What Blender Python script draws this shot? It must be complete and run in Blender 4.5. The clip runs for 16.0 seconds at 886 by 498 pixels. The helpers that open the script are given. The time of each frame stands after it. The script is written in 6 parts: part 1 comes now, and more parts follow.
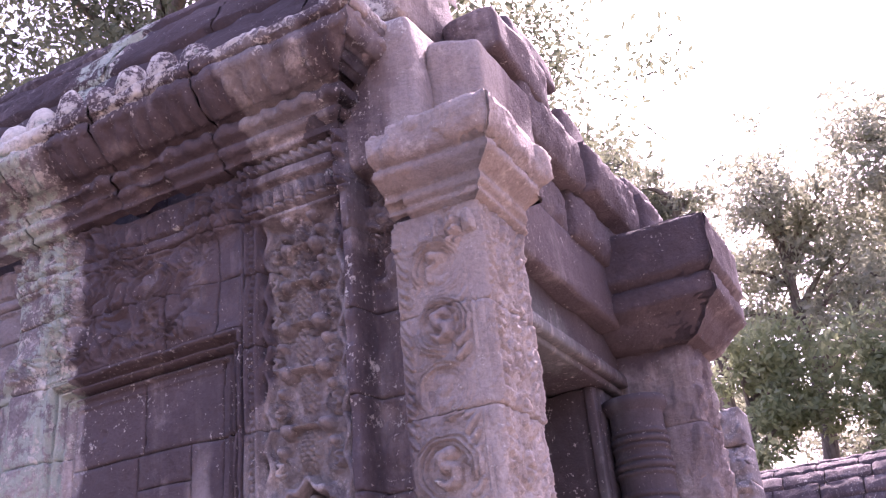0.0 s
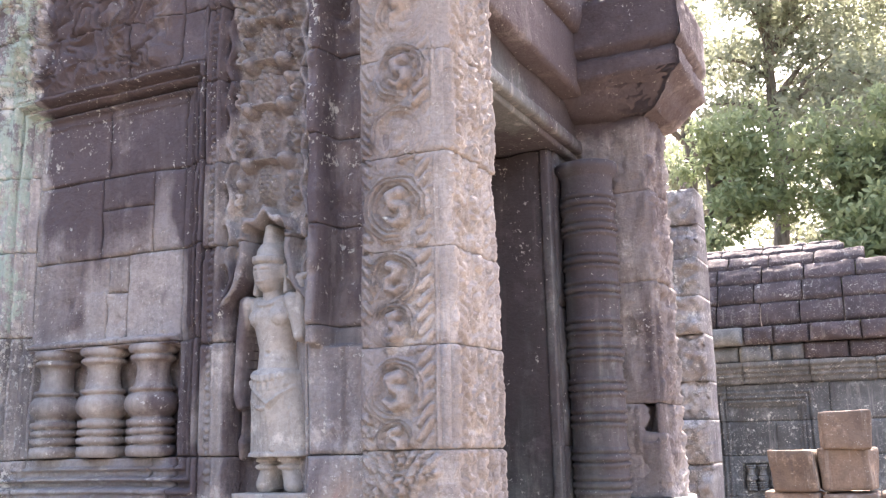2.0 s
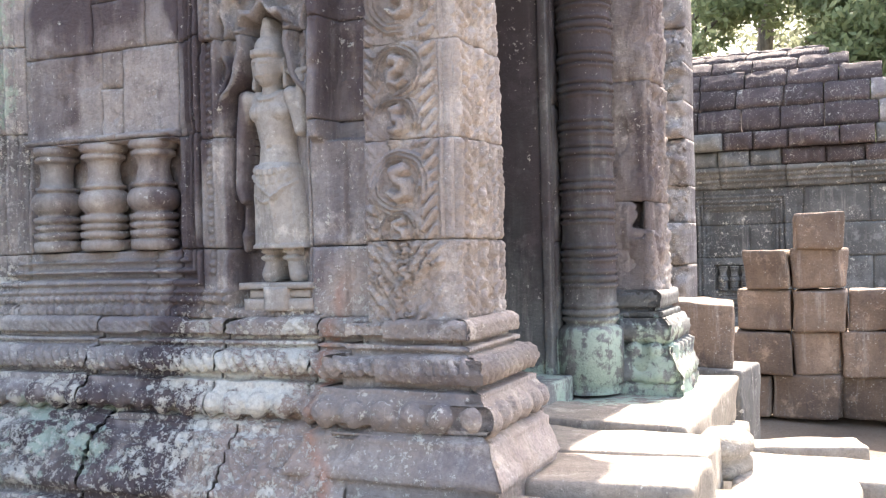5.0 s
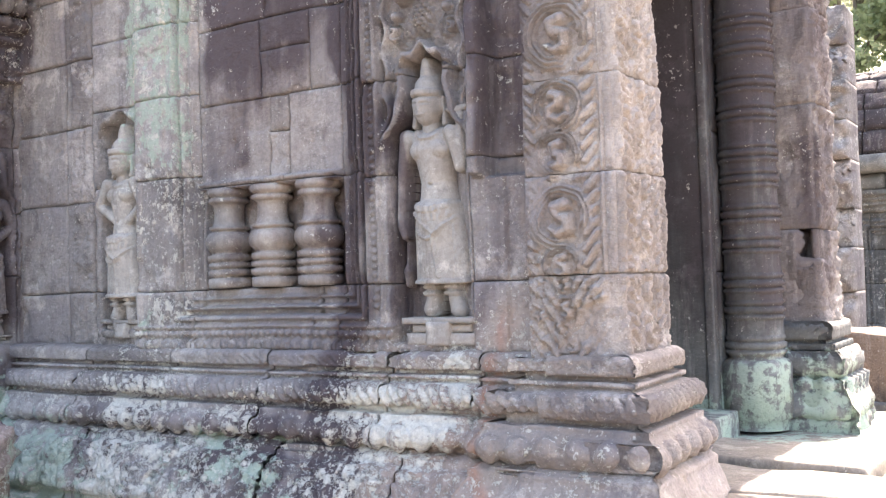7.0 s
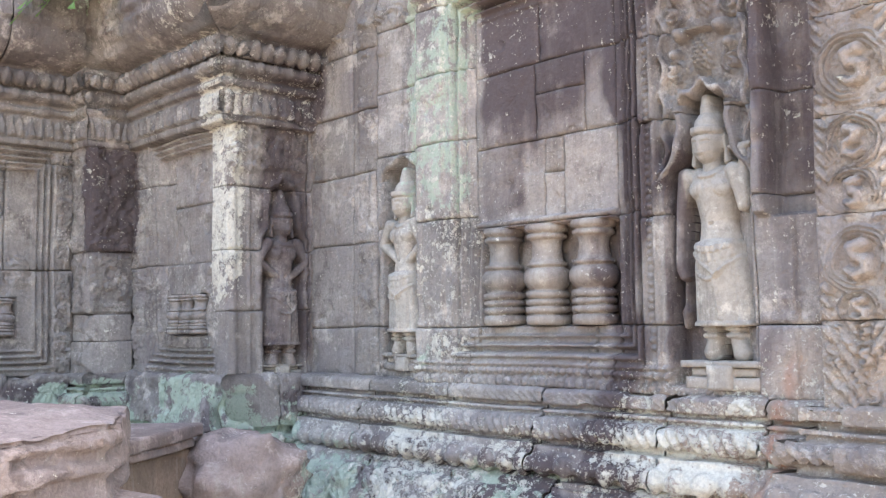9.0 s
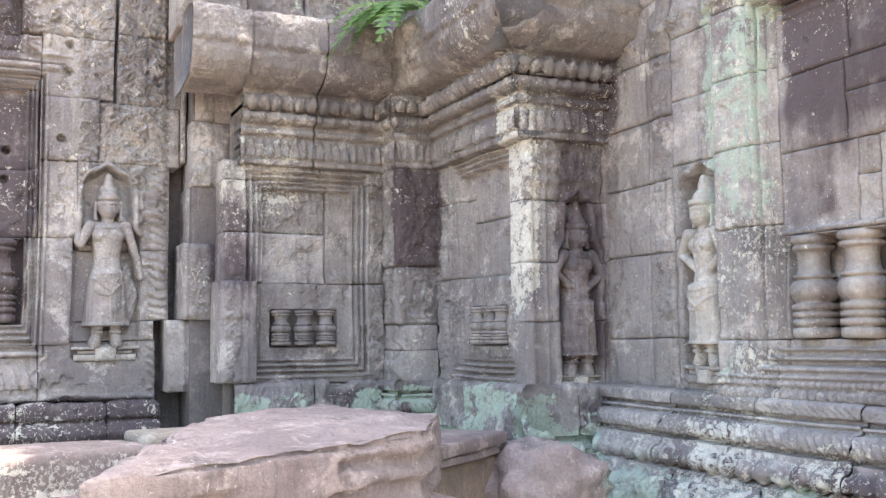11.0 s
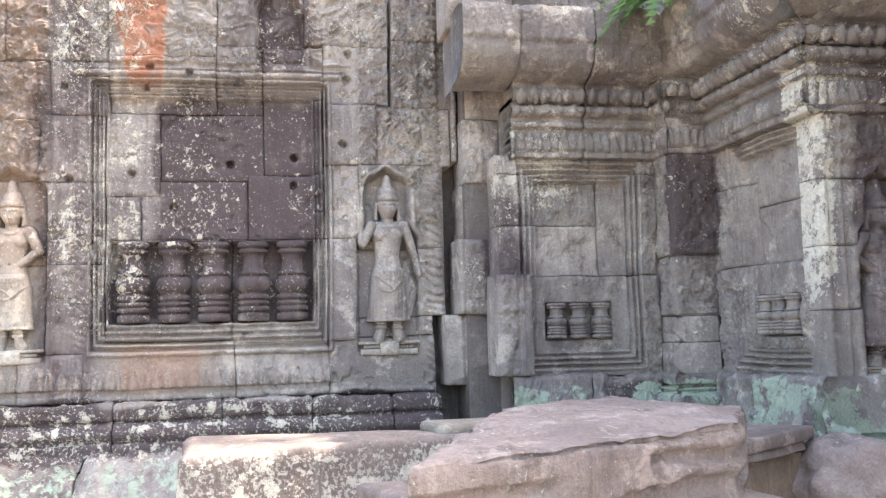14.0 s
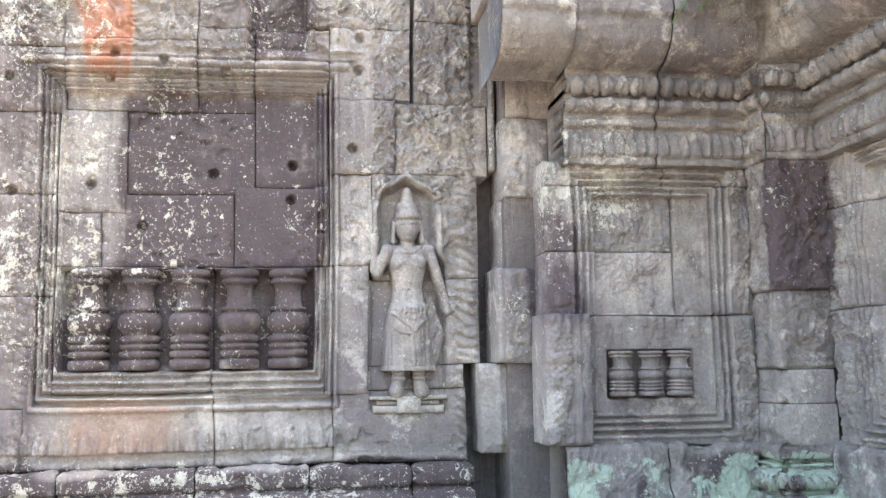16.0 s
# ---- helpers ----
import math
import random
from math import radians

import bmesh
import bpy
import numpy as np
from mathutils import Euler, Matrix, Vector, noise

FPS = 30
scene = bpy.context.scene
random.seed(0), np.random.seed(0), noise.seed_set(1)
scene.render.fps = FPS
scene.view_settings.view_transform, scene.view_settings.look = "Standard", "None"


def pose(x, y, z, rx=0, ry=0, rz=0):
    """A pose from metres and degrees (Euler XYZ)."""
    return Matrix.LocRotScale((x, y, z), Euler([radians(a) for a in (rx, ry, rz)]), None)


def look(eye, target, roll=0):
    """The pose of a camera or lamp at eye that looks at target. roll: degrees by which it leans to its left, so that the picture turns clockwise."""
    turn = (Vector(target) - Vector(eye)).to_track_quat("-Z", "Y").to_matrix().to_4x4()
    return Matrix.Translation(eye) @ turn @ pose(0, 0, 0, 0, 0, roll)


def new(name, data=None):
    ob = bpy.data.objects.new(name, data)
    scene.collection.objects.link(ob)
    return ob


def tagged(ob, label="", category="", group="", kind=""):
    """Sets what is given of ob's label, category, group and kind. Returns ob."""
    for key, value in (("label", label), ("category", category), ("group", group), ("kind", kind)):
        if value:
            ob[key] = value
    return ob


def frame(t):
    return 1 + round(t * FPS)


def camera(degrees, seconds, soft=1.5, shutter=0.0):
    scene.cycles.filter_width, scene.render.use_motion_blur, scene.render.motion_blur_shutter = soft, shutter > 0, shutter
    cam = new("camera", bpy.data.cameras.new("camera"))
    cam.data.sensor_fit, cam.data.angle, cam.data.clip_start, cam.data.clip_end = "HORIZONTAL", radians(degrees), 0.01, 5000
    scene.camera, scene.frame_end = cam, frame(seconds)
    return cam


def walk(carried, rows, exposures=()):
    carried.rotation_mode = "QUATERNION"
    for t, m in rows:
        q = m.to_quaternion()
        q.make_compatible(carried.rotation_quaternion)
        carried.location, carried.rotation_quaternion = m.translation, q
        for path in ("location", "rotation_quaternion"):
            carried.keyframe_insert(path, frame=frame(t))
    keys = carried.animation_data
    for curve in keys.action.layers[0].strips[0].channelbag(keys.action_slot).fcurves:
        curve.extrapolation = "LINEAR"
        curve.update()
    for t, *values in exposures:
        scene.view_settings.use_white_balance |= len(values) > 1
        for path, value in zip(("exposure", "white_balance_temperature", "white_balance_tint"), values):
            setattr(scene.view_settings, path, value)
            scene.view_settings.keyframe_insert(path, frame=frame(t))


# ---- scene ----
cam = camera(49.2, 16.0, soft=1.2)
PATH = [
    (0, (-0.302, 0.248, 1.752), (-1.101, 1.876, 2.595), -5.5),
    (0.5, (-0.272, 0.282, 1.729), (-1.062, 1.957, 2.485), -3.8),
    (1, (-0.242, 0.285, 1.691), (-0.971, 2.033, 2.333), -3.8),
    (1.5, (-0.209, 0.244, 1.652), (-1.036, 1.994, 2.155), -2.3),
    (2, (-0.198, 0.191, 1.636), (-1.042, 1.962, 2.027), -1.3),
    (2.5, (-0.232, 0.082, 1.627), (-1.071, 1.882, 1.868), -2.0),
    (3, (-0.248, 0.064, 1.616), (-1.045, 1.892, 1.765), -1.7),
    (3.2, (-0.249, 0.077, 1.609), (-1.012, 1.92, 1.746), -1.6),
    (5.3, (-0.271, 0.117, 1.58), (-1.127, 1.925, 1.564), -0.9),
    (5.5, (-0.288, 0.111, 1.585), (-1.203, 1.89, 1.578), -1.2),
    (6, (-0.305, 0.112, 1.598), (-1.28, 1.858, 1.609), -2.2),
    (6.5, (-0.305, 0.109, 1.604), (-1.312, 1.836, 1.645), -2.0),
    (7, (-0.306, 0.088, 1.612), (-1.39, 1.767, 1.675), -1.9),
    (7.5, (-0.319, 0.07, 1.616), (-1.509, 1.675, 1.706), -1.5),
    (8, (-0.333, 0.042, 1.63), (-1.614, 1.573, 1.751), -1.3),
    (8.5, (-0.348, 0.032, 1.624), (-1.738, 1.464, 1.76), -1.1),
    (9, (-0.356, 0.016, 1.626), (-1.832, 1.357, 1.776), -0.8),
    (9.5, (-0.353, 0.017, 1.623), (-1.899, 1.275, 1.782), -0.6),
    (10, (-0.343, -0.021, 1.637), (-1.988, 1.105, 1.802), -0.7),
    (10.2, (-0.337, -0.01, 1.655), (-2.036, 1.032, 1.819), -1.1),
    (12.3, (-0.336, -0.089, 1.629), (-2.182, 0.656, 1.82), -0.4),
    (12.5, (-0.342, -0.111, 1.634), (-2.194, 0.618, 1.828), -0.7),
    (13, (-0.332, -0.168, 1.641), (-2.225, 0.449, 1.835), -1.0),
    (13.2, (-0.296, -0.182, 1.634), (-2.213, 0.358, 1.814), -1.1),
    (13.5, (-0.356, -0.203, 1.633), (-2.296, 0.257, 1.798), -1.0),
    (14, (-0.451, -0.176, 1.625), (-2.41, 0.192, 1.8), -1.4),
    (14.5, (-0.695, -0.048, 1.618), (-2.669, 0.221, 1.803), -1.6),
    (15, (-0.958, 0.077, 1.606), (-2.929, 0.333, 1.822), -0.2),
    (15.5, (-1.313, 0.05, 1.697), (-3.276, 0.349, 1.938), 0.3),
    (16, (-1.682, 0.108, 1.743), (-3.649, 0.386, 1.98), -0.8),
]
walk(cam, [(t, look(eye, target, roll)) for t, eye, target, roll in PATH], exposures=[(0, 1.75, 6400, 60), (1.5, 2.1, 6700, 40), (2.5, 2.6, 7000, 13), (5.5, 2.25, 7100, 16), (7.5, 2.6, 7300, 17), (9, 2.75, 7500, 14), (12.5, 2.8, 7400, 13), (13.5, 2.55, 7400, 12), (16, 2.9, 7300, 8)])

# ---- world, sun and light ----
SUN_ELEV, SUN_AZ = 51.0, 0.5          # azimuth measured from +y towards +x
world = bpy.data.worlds.new("world")
scene.world = world
world.use_nodes = True
wn = world.node_tree.nodes
sky = wn.new("ShaderNodeTexSky")
sky.sky_type = "NISHITA"
sky.sun_disc = False
sky.sun_elevation = radians(SUN_ELEV)
sky.sun_rotation = radians(SUN_AZ)
sky.dust_density, sky.air_density = 4.0, 1.2
wn["Background"].inputs["Strength"].default_value = 0.15
world.node_tree.links.new(sky.outputs[0], wn["Background"].inputs["Color"])
sun_data = bpy.data.lights.new("sun", "SUN")
sun_data.energy, sun_data.angle, sun_data.color = 4.5, radians(0.55), (1.0, 0.95, 0.86)
sun = new("sun", sun_data)
sun_way = Vector((math.sin(radians(SUN_AZ)) * math.cos(radians(SUN_ELEV)), math.cos(radians(SUN_AZ)) * math.cos(radians(SUN_ELEV)), math.sin(radians(SUN_ELEV))))
sun.matrix_world = look(sun_way * 60, (0, 0, 0))

# ---- noise and small numeric helpers ----


def hash3(i, j, k, seed):
    n = (i * 374761393 + j * 668265263 + k * 2147483647 + seed * 1274126177) & 0xFFFFFFFF
    n = ((n ^ (n >> 13)) * 1274126177) & 0xFFFFFFFF
    return ((n ^ (n >> 16)) & 0xFFFF) / 65535.0


def vnoise(x, y, z, seed=0):
    """Value noise in 0..1 on numpy arrays."""
    x, y, z = np.broadcast_arrays(np.asarray(x, float), np.asarray(y, float), np.asarray(z, float))
    fx, fy, fz = np.floor(x), np.floor(y), np.floor(z)
    i, j, k = fx.astype(np.int64), fy.astype(np.int64), fz.astype(np.int64)
    tx, ty, tz = x - fx, y - fy, z - fz
    tx, ty, tz = tx * tx * (3 - 2 * tx), ty * ty * (3 - 2 * ty), tz * tz * (3 - 2 * tz)
    out = 0
    for a in (0, 1):
        for b in (0, 1):
            for c in (0, 1):
                w = (tx if a else 1 - tx) * (ty if b else 1 - ty) * (tz if c else 1 - tz)
                out = out + w * hash3(i + a, j + b, k + c, seed)
    return out


def fbm(x, y, z=0.0, octaves=3, seed=0):
    total, amp, f = 0, 0.5, 1.0
    for o in range(octaves):
        total = total + amp * vnoise(np.asarray(x) * f, np.asarray(y) * f, np.asarray(z) * f, seed + o)
        amp, f = amp * 0.5, f * 2.03
    return total / (1 - 0.5 ** octaves)


def sstep(a, b, x):
    t = np.clip((np.asarray(x, float) - a) / (b - a), 0, 1)
    return t * t * (3 - 2 * t)


def span(x, a, b, soft=0.05):
    return sstep(a - soft, a + soft, x) * (1 - sstep(b - soft, b + soft, x))


# ---- stains: white lichen, mint lichen, black algae, red stone; also painted light and shade ----


def stain_light_at(P):
    """Weights of the stains that grow at places on the ruin, with some painted light and shade."""
    x, y, z = P[:, 0], P[:, 1], P[:, 2]
    n = fbm(x * 2.2, y * 2.2, z * 1.4, 3, 11)
    m = fbm(x * 5, y * 5, z * 1.2, 2, 23)
    s = np.zeros((len(P), 4))
    wall_a = span(y, 2.4, 3.6, 0.1) * span(x, -4.8, -1.3, 0.1)
    s[:, 0] += 0.22 * n + 0.10 * (1 - sstep(-5.0, -4.7, x)) * sstep(0.40, 0.62, fbm(x * 1.7, y * 1.7, z * 1.7, 3, 37))
    wob1 = 0.30 * (fbm(x * 3.1, y * 3.1, z * 2.3, 4, 51) - 0.5)
    wob2 = 0.26 * (fbm(x * 3.1, y * 3.1, z * 2.3, 4, 57) - 0.5)
    x0, y0, z0 = x, y, z
    x, z = x0 + wob1, z0 + wob2
    s[:, 0] += wall_a * 0.36 * (1 - sstep(1.15, 1.36, z)) * (1 - sstep(-2.7, -1.9, x))
    s[:, 2] += wall_a * 0.55 * sstep(0.48, 0.62, fbm(x0 * 4, y0 * 4, z0 * 5, 3, 63)) * (1 - sstep(1.2, 1.3, z)) * (1 - sstep(-2.6, -2.3, x))
    s[:, 1] += wall_a * 0.82 * span(x, -3.97, -3.52, 0.08) * sstep(2.0, 2.45, z + 0.3 * n)
    s[:, 1] += wall_a * 0.5 * span(x, -3.9, -3.6, 0.08) * span(z, 1.35, 1.6, 0.1)
    s[:, 1] += wall_a * (0.62 + 0.5 * sstep(0.42, 0.60, fbm(x0 * 3, y0 * 3, z0 * 3, 3, 69))) * (1 - sstep(1.0, 1.2, z)) * (1 - sstep(-3.1, -2.2, x))
    s[:, 0] += wall_a * 0.35 * span(x, -3.95, -3.5, 0.1)
    # darker along the channel beside the pillar, most above 1.95
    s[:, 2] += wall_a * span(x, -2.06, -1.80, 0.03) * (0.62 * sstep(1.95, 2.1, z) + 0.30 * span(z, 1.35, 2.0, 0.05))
    s[:, 2] += wall_a * 0.80 * sstep(2.30, 2.75, z + 0.5 * (m - 0.5)) * (span(x, -3.5, -2.52, 0.06) + 0.45 * span(x, -2.52, -2.0, 0.04))
    # shade down the niche's left side, painted as black
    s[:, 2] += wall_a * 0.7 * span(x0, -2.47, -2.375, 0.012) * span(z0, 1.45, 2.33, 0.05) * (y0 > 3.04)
    s[:, 2] += wall_a * 0.65 * span(x, -3.2, -2.65, 0.15) * (1 - sstep(1.1, 1.3, z))
    s[:, 0] += wall_a * 0.32 * span(x, -2.6, -2.0, 0.1) * span(z, 1.05, 1.42, 0.05)
    s[:, 2] += wall_a * 0.75 * span(x, -2.74, -2.5, 0.04) + wall_a * 0.5 * span(x + 0.12 * (m - 0.5), -3.5, -3.22, 0.05) * sstep(2.05, 2.15, z)
    s[:, 0] += wall_a * 0.55 * sstep(4.10, 4.25, z) * (y < 3.1)
    s[:, 1] += wall_a * 0.5 * sstep(4.15, 4.3, z) * (y < 3.1)
    # darker and redder within the baluster field
    s[:, 2] += wall_a * 0.4 * span(x0, -3.5, -2.72, 0.02) * span(z0, 1.6, 2.05, 0.02)
    s[:, 3] += wall_a * 0.4 * span(x0, -3.3, -2.72, 0.05) * span(z0, 1.6, 2.05, 0.02)
    s[:, 2] += wall_a * 0.5 * (y > 3.12) * (z > 4.2)
    s[:, 3] += span(y, 2.4, 3.6, 0.1) * span(x, -1.95, -1.0, 0.03) * (0.40 + 0.5 * (n - 0.5)) * (1 - 0.3 * (1 - sstep(1.25, 1.4, z)))
    s[:, 3] += wall_a * 0.35 * span(x, -3.4, -2.8, 0.15) * sstep(2.0, 2.2, z)
    # warm bounce from the terrace, painted on the base: redder, paler, less black
    s[:, 3] += wall_a * 0.58 * span(x, -2.62, -1.9, 0.1) * span(z, 0.6, 1.45, 0.1)
    s[:, 0] += wall_a * 0.22 * span(x, -2.62, -1.5, 0.1) * span(z, 0.7, 1.45, 0.1)
    s[:, 2] -= wall_a * 0.5 * span(x, -2.5, -1.5, 0.1) * span(z, 0.6, 1.40, 0.05)
    s[:, 0] += wall_a * 0.15 * span(x, -2.12, -1.80, 0.03) * sstep(1.35, 1.5, z)
    # more of that painted warm light, round the pillar's base
    s[:, 3] += span(y0, 2.4, 3.4, 0.05) * 0.12 * span(x, -2.45, -1.25, 0.1) * span(z, 0.55, 1.30, 0.06)
    s[:, 0] += wall_a * 0.10 * sstep(0.45, 0.6, m) * span(x, -4.0, -1.9, 0.1) * span(z, 0.6, 1.30, 0.05)
    # corner faces
    x, z = x0, z0
    corner = span(x, -6.4, -4.7, 0.08) * sstep(1.2, 1.35, y)
    z = z0 + 0.5 * wob2
    # darker above the base, most round the return wall's niche
    s[:, 2] += corner * (0.22 + 0.35 * span(y0, 2.78, 3.10, 0.03) * (x0 > -5.1)) * sstep(1.35, 1.5, z0)
    s[:, 1] += corner * (0.55 + 0.55 * sstep(0.42, 0.60, fbm(x0 * 3, y0 * 3, z0 * 3, 3, 67))) * (1 - sstep(1.30, 1.38, z))
    s[:, 0] += corner * 0.75 * span(x, -5.05, -4.8, 0.04) * span(y, 2.5, 2.68, 0.04) * sstep(1.6, 1.9, z)
    s[:, 1] += corner * 0.5 * sstep(3.3, 3.5, z) + corner * 0.35 * span(y, 2.5, 2.7, 0.03) * span(x, -5.3, -4.9, 0.1)
    s[:, 2] += corner * 0.7 * sstep(0.5, 0.62, fbm(x0 * 6, y0 * 6, z0 * 6, 3, 61)) * (1 - sstep(1.3, 1.4, z))
    s[:, 2] += corner * 0.85 * span(x, -6.15, -5.90, 0.03) * span(y, 2.2, 2.62, 0.03) * span(z, 2.06, 2.68, 0.05) * sstep(-6.02, -5.96, x)
    s[:, 0] += corner * 0.35 * sstep(2.4, 3.0, z) * span(x, -5.1, -4.7, 0.1)
    s[:, 2] += corner * 0.5 * span(y, 2.95, 3.15, 0.05) * sstep(2.6, 2.9, z)
    s[:, 0] += 0.45 * span(x0, -6.4, -5.9, 0.05) * span(y0 + wob1, 1.15, 1.75, 0.08) * span(z0 + wob2, 2.30, 2.95, 0.15)
    s[:, 2] += 0.55 * span(x0, -6.6, -6.0, 0.05) * span(y0 + 0.6 * wob1, 1.18, 1.42, 0.03) * span(z0 + wob2, 1.95, 2.45, 0.06)
    # long wall facing +x
    y, z = y0 + 0.8 * wob1, z0 + 0.6 * wob2
    wd = (1 - sstep(-6.05, -5.9, x)) * (1 - sstep(1.1, 1.3, y))
    panel = wd * span(y, -1.0, 0.2, 0.08) * span(z, 2.2, 3.15, 0.08)
    s[:, 2] += panel * 0.95 * sstep(-0.95, -0.75, y) + wd * 0.85 * span(z, 0.97, 1.27, 0.02) + wd * 0.5 * span(y, -1.55, -1.15, 0.05)
    # recess shade behind the wide window's balusters, put into the black weight
    s[:, 2] += wd * 0.75 * span(y, -1.1, 0.16, 0.02) * span(z, 1.72, 2.24, 0.02)
    s[:, 2] += wd * 0.7 * span(y, -0.2, 0.15, 0.06) * sstep(3.25, 3.35, z)
    s[:, 0] += wd * (0.12 + 0.25 * span(y, -1.4, -0.9, 0.1)) * sstep(1.5, 2.0, z) + panel * 0.08
    s[:, 0] += wd * 0.32 * span(z, 0.95, 1.27, 0.05)
    s[:, 3] += wd * 0.95 * span(y + 0.1 * (m - 0.5), -1.03, -0.78, 0.03) * sstep(3.05, 3.3, z)
    s[:, 3] += wd * 0.75 * span(y, -1.05, -0.5, 0.12) * span(z, 1.3, 1.62, 0.06)
    s[:, 3] += wd * 0.7 * (1 - sstep(-1.5, -1.4, y)) * sstep(1.6, 2.2, z)
    s[:, 1] += wd * 0.72 * (1 - sstep(0.92, 1.0, z)) * (x0 < -5.8)
    s[:, 0] += 0.55 * span(x0, -4.75, -4.30, 0.05) * span(y0, -0.6, 0.9, 0.05) * (1 - sstep(1.15, 1.19, z0)) * sstep(0.6, 0.8, z0)
    # door jambs
    y, z = y0, z0 + wob2
    door = span(x, -2.2, -1.0, 0.1) * span(y, 4.35, 5.45, 0.15)
    s[:, 1] += door * 0.8 * (1 - sstep(1.0, 1.35, z + 0.4 * (n - 0.5)))
    s[:, 3] += door * 0.2 * sstep(4.95, 5.05, y) * sstep(1.2, 1.5, z)
    s[:, 2] += door * 0.4 * sstep(3.1, 3.5, z) + door * (0.12 + 0.3 * n) * (1 - sstep(5.0, 5.05, y)) * sstep(1.15, 1.3, z) + door * 0.25 * sstep(1.2, 1.4, z)
    # backlit shade over the doorway, painted dark onto lintel and upper courses
    over = span(x0, -2.2, -1.2, 0.05) * span(y0, 3.42, 5.3, 0.08) * sstep(3.15, 3.4, z)
    s[:, 2] += over * 0.8 + door * 0.22 * sstep(1.3, 1.6, z)
    # front of the gallery
    s[:, 0] += 0.2 * sstep(8, 10, y)
    return np.clip(s, 0, 1)


def set_stain_light(mesh, P):
    s = stain_light_at(P)
    a = mesh.attributes.new("stain_light", "FLOAT_COLOR", "POINT")
    buf = np.ones((len(P), 4), np.float32)
    buf[:, :3] = s[:, :3]
    a.data.foreach_set("color", buf.ravel())
    b = mesh.attributes.new("redness", "FLOAT", "POINT")
    b.data.foreach_set("value", s[:, 3].astype(np.float32))


# ---- materials ----


def node_kit(name):
    m = bpy.data.materials.new(name)
    m.use_nodes = True
    nt = m.node_tree
    b = nt.nodes["Principled BSDF"]

    def add(kind, **sets):
        n = nt.nodes.new(kind)
        for k, v in sets.items():
            n.inputs[k].default_value = v
        return n
    return m, nt, b, add


def noise_node(nt, add, scale, detail=5.0, rough=0.6, stretch=None):
    geo = nt.nodes.new("ShaderNodeNewGeometry")
    src = geo.outputs["Position"]
    if stretch:
        mp = nt.nodes.new("ShaderNodeMapping")
        mp.inputs["Scale"].default_value = stretch
        nt.links.new(src, mp.inputs["Vector"])
        src = mp.outputs[0]
    n = add("ShaderNodeTexNoise", Scale=scale, Detail=detail, Roughness=rough)
    nt.links.new(src, n.inputs["Vector"])
    return n.outputs["Fac"]


def math_node(nt, op, a, b=0.0, clamp=False):
    n = nt.nodes.new("ShaderNodeMath")
    n.operation, n.use_clamp = op, clamp
    for i, v in enumerate((a, b)):
        if hasattr(v, "links"):
            nt.links.new(v, n.inputs[i])
        else:
            n.inputs[i].default_value = v
    return n.outputs[0]


def ramp01(nt, x, lo, hi):
    n = nt.nodes.new("ShaderNodeMapRange")
    n.interpolation_type = "SMOOTHSTEP"
    nt.links.new(x, n.inputs["Value"])
    n.inputs["From Min"].default_value, n.inputs["From Max"].default_value = lo, hi
    return n.outputs[0]


def mix_col(nt, fac, a, b, mode="MIX"):
    n = nt.nodes.new("ShaderNodeMix")
    n.data_type, n.blend_type = "RGBA", mode
    for sock, v in ((n.inputs[0], fac), (n.inputs[6], a), (n.inputs[7], b)):
        if hasattr(v, "links"):
            nt.links.new(v, sock)
        else:
            sock.default_value = v if isinstance(v, (int, float)) else (*v, 1)
    return n.outputs[2]


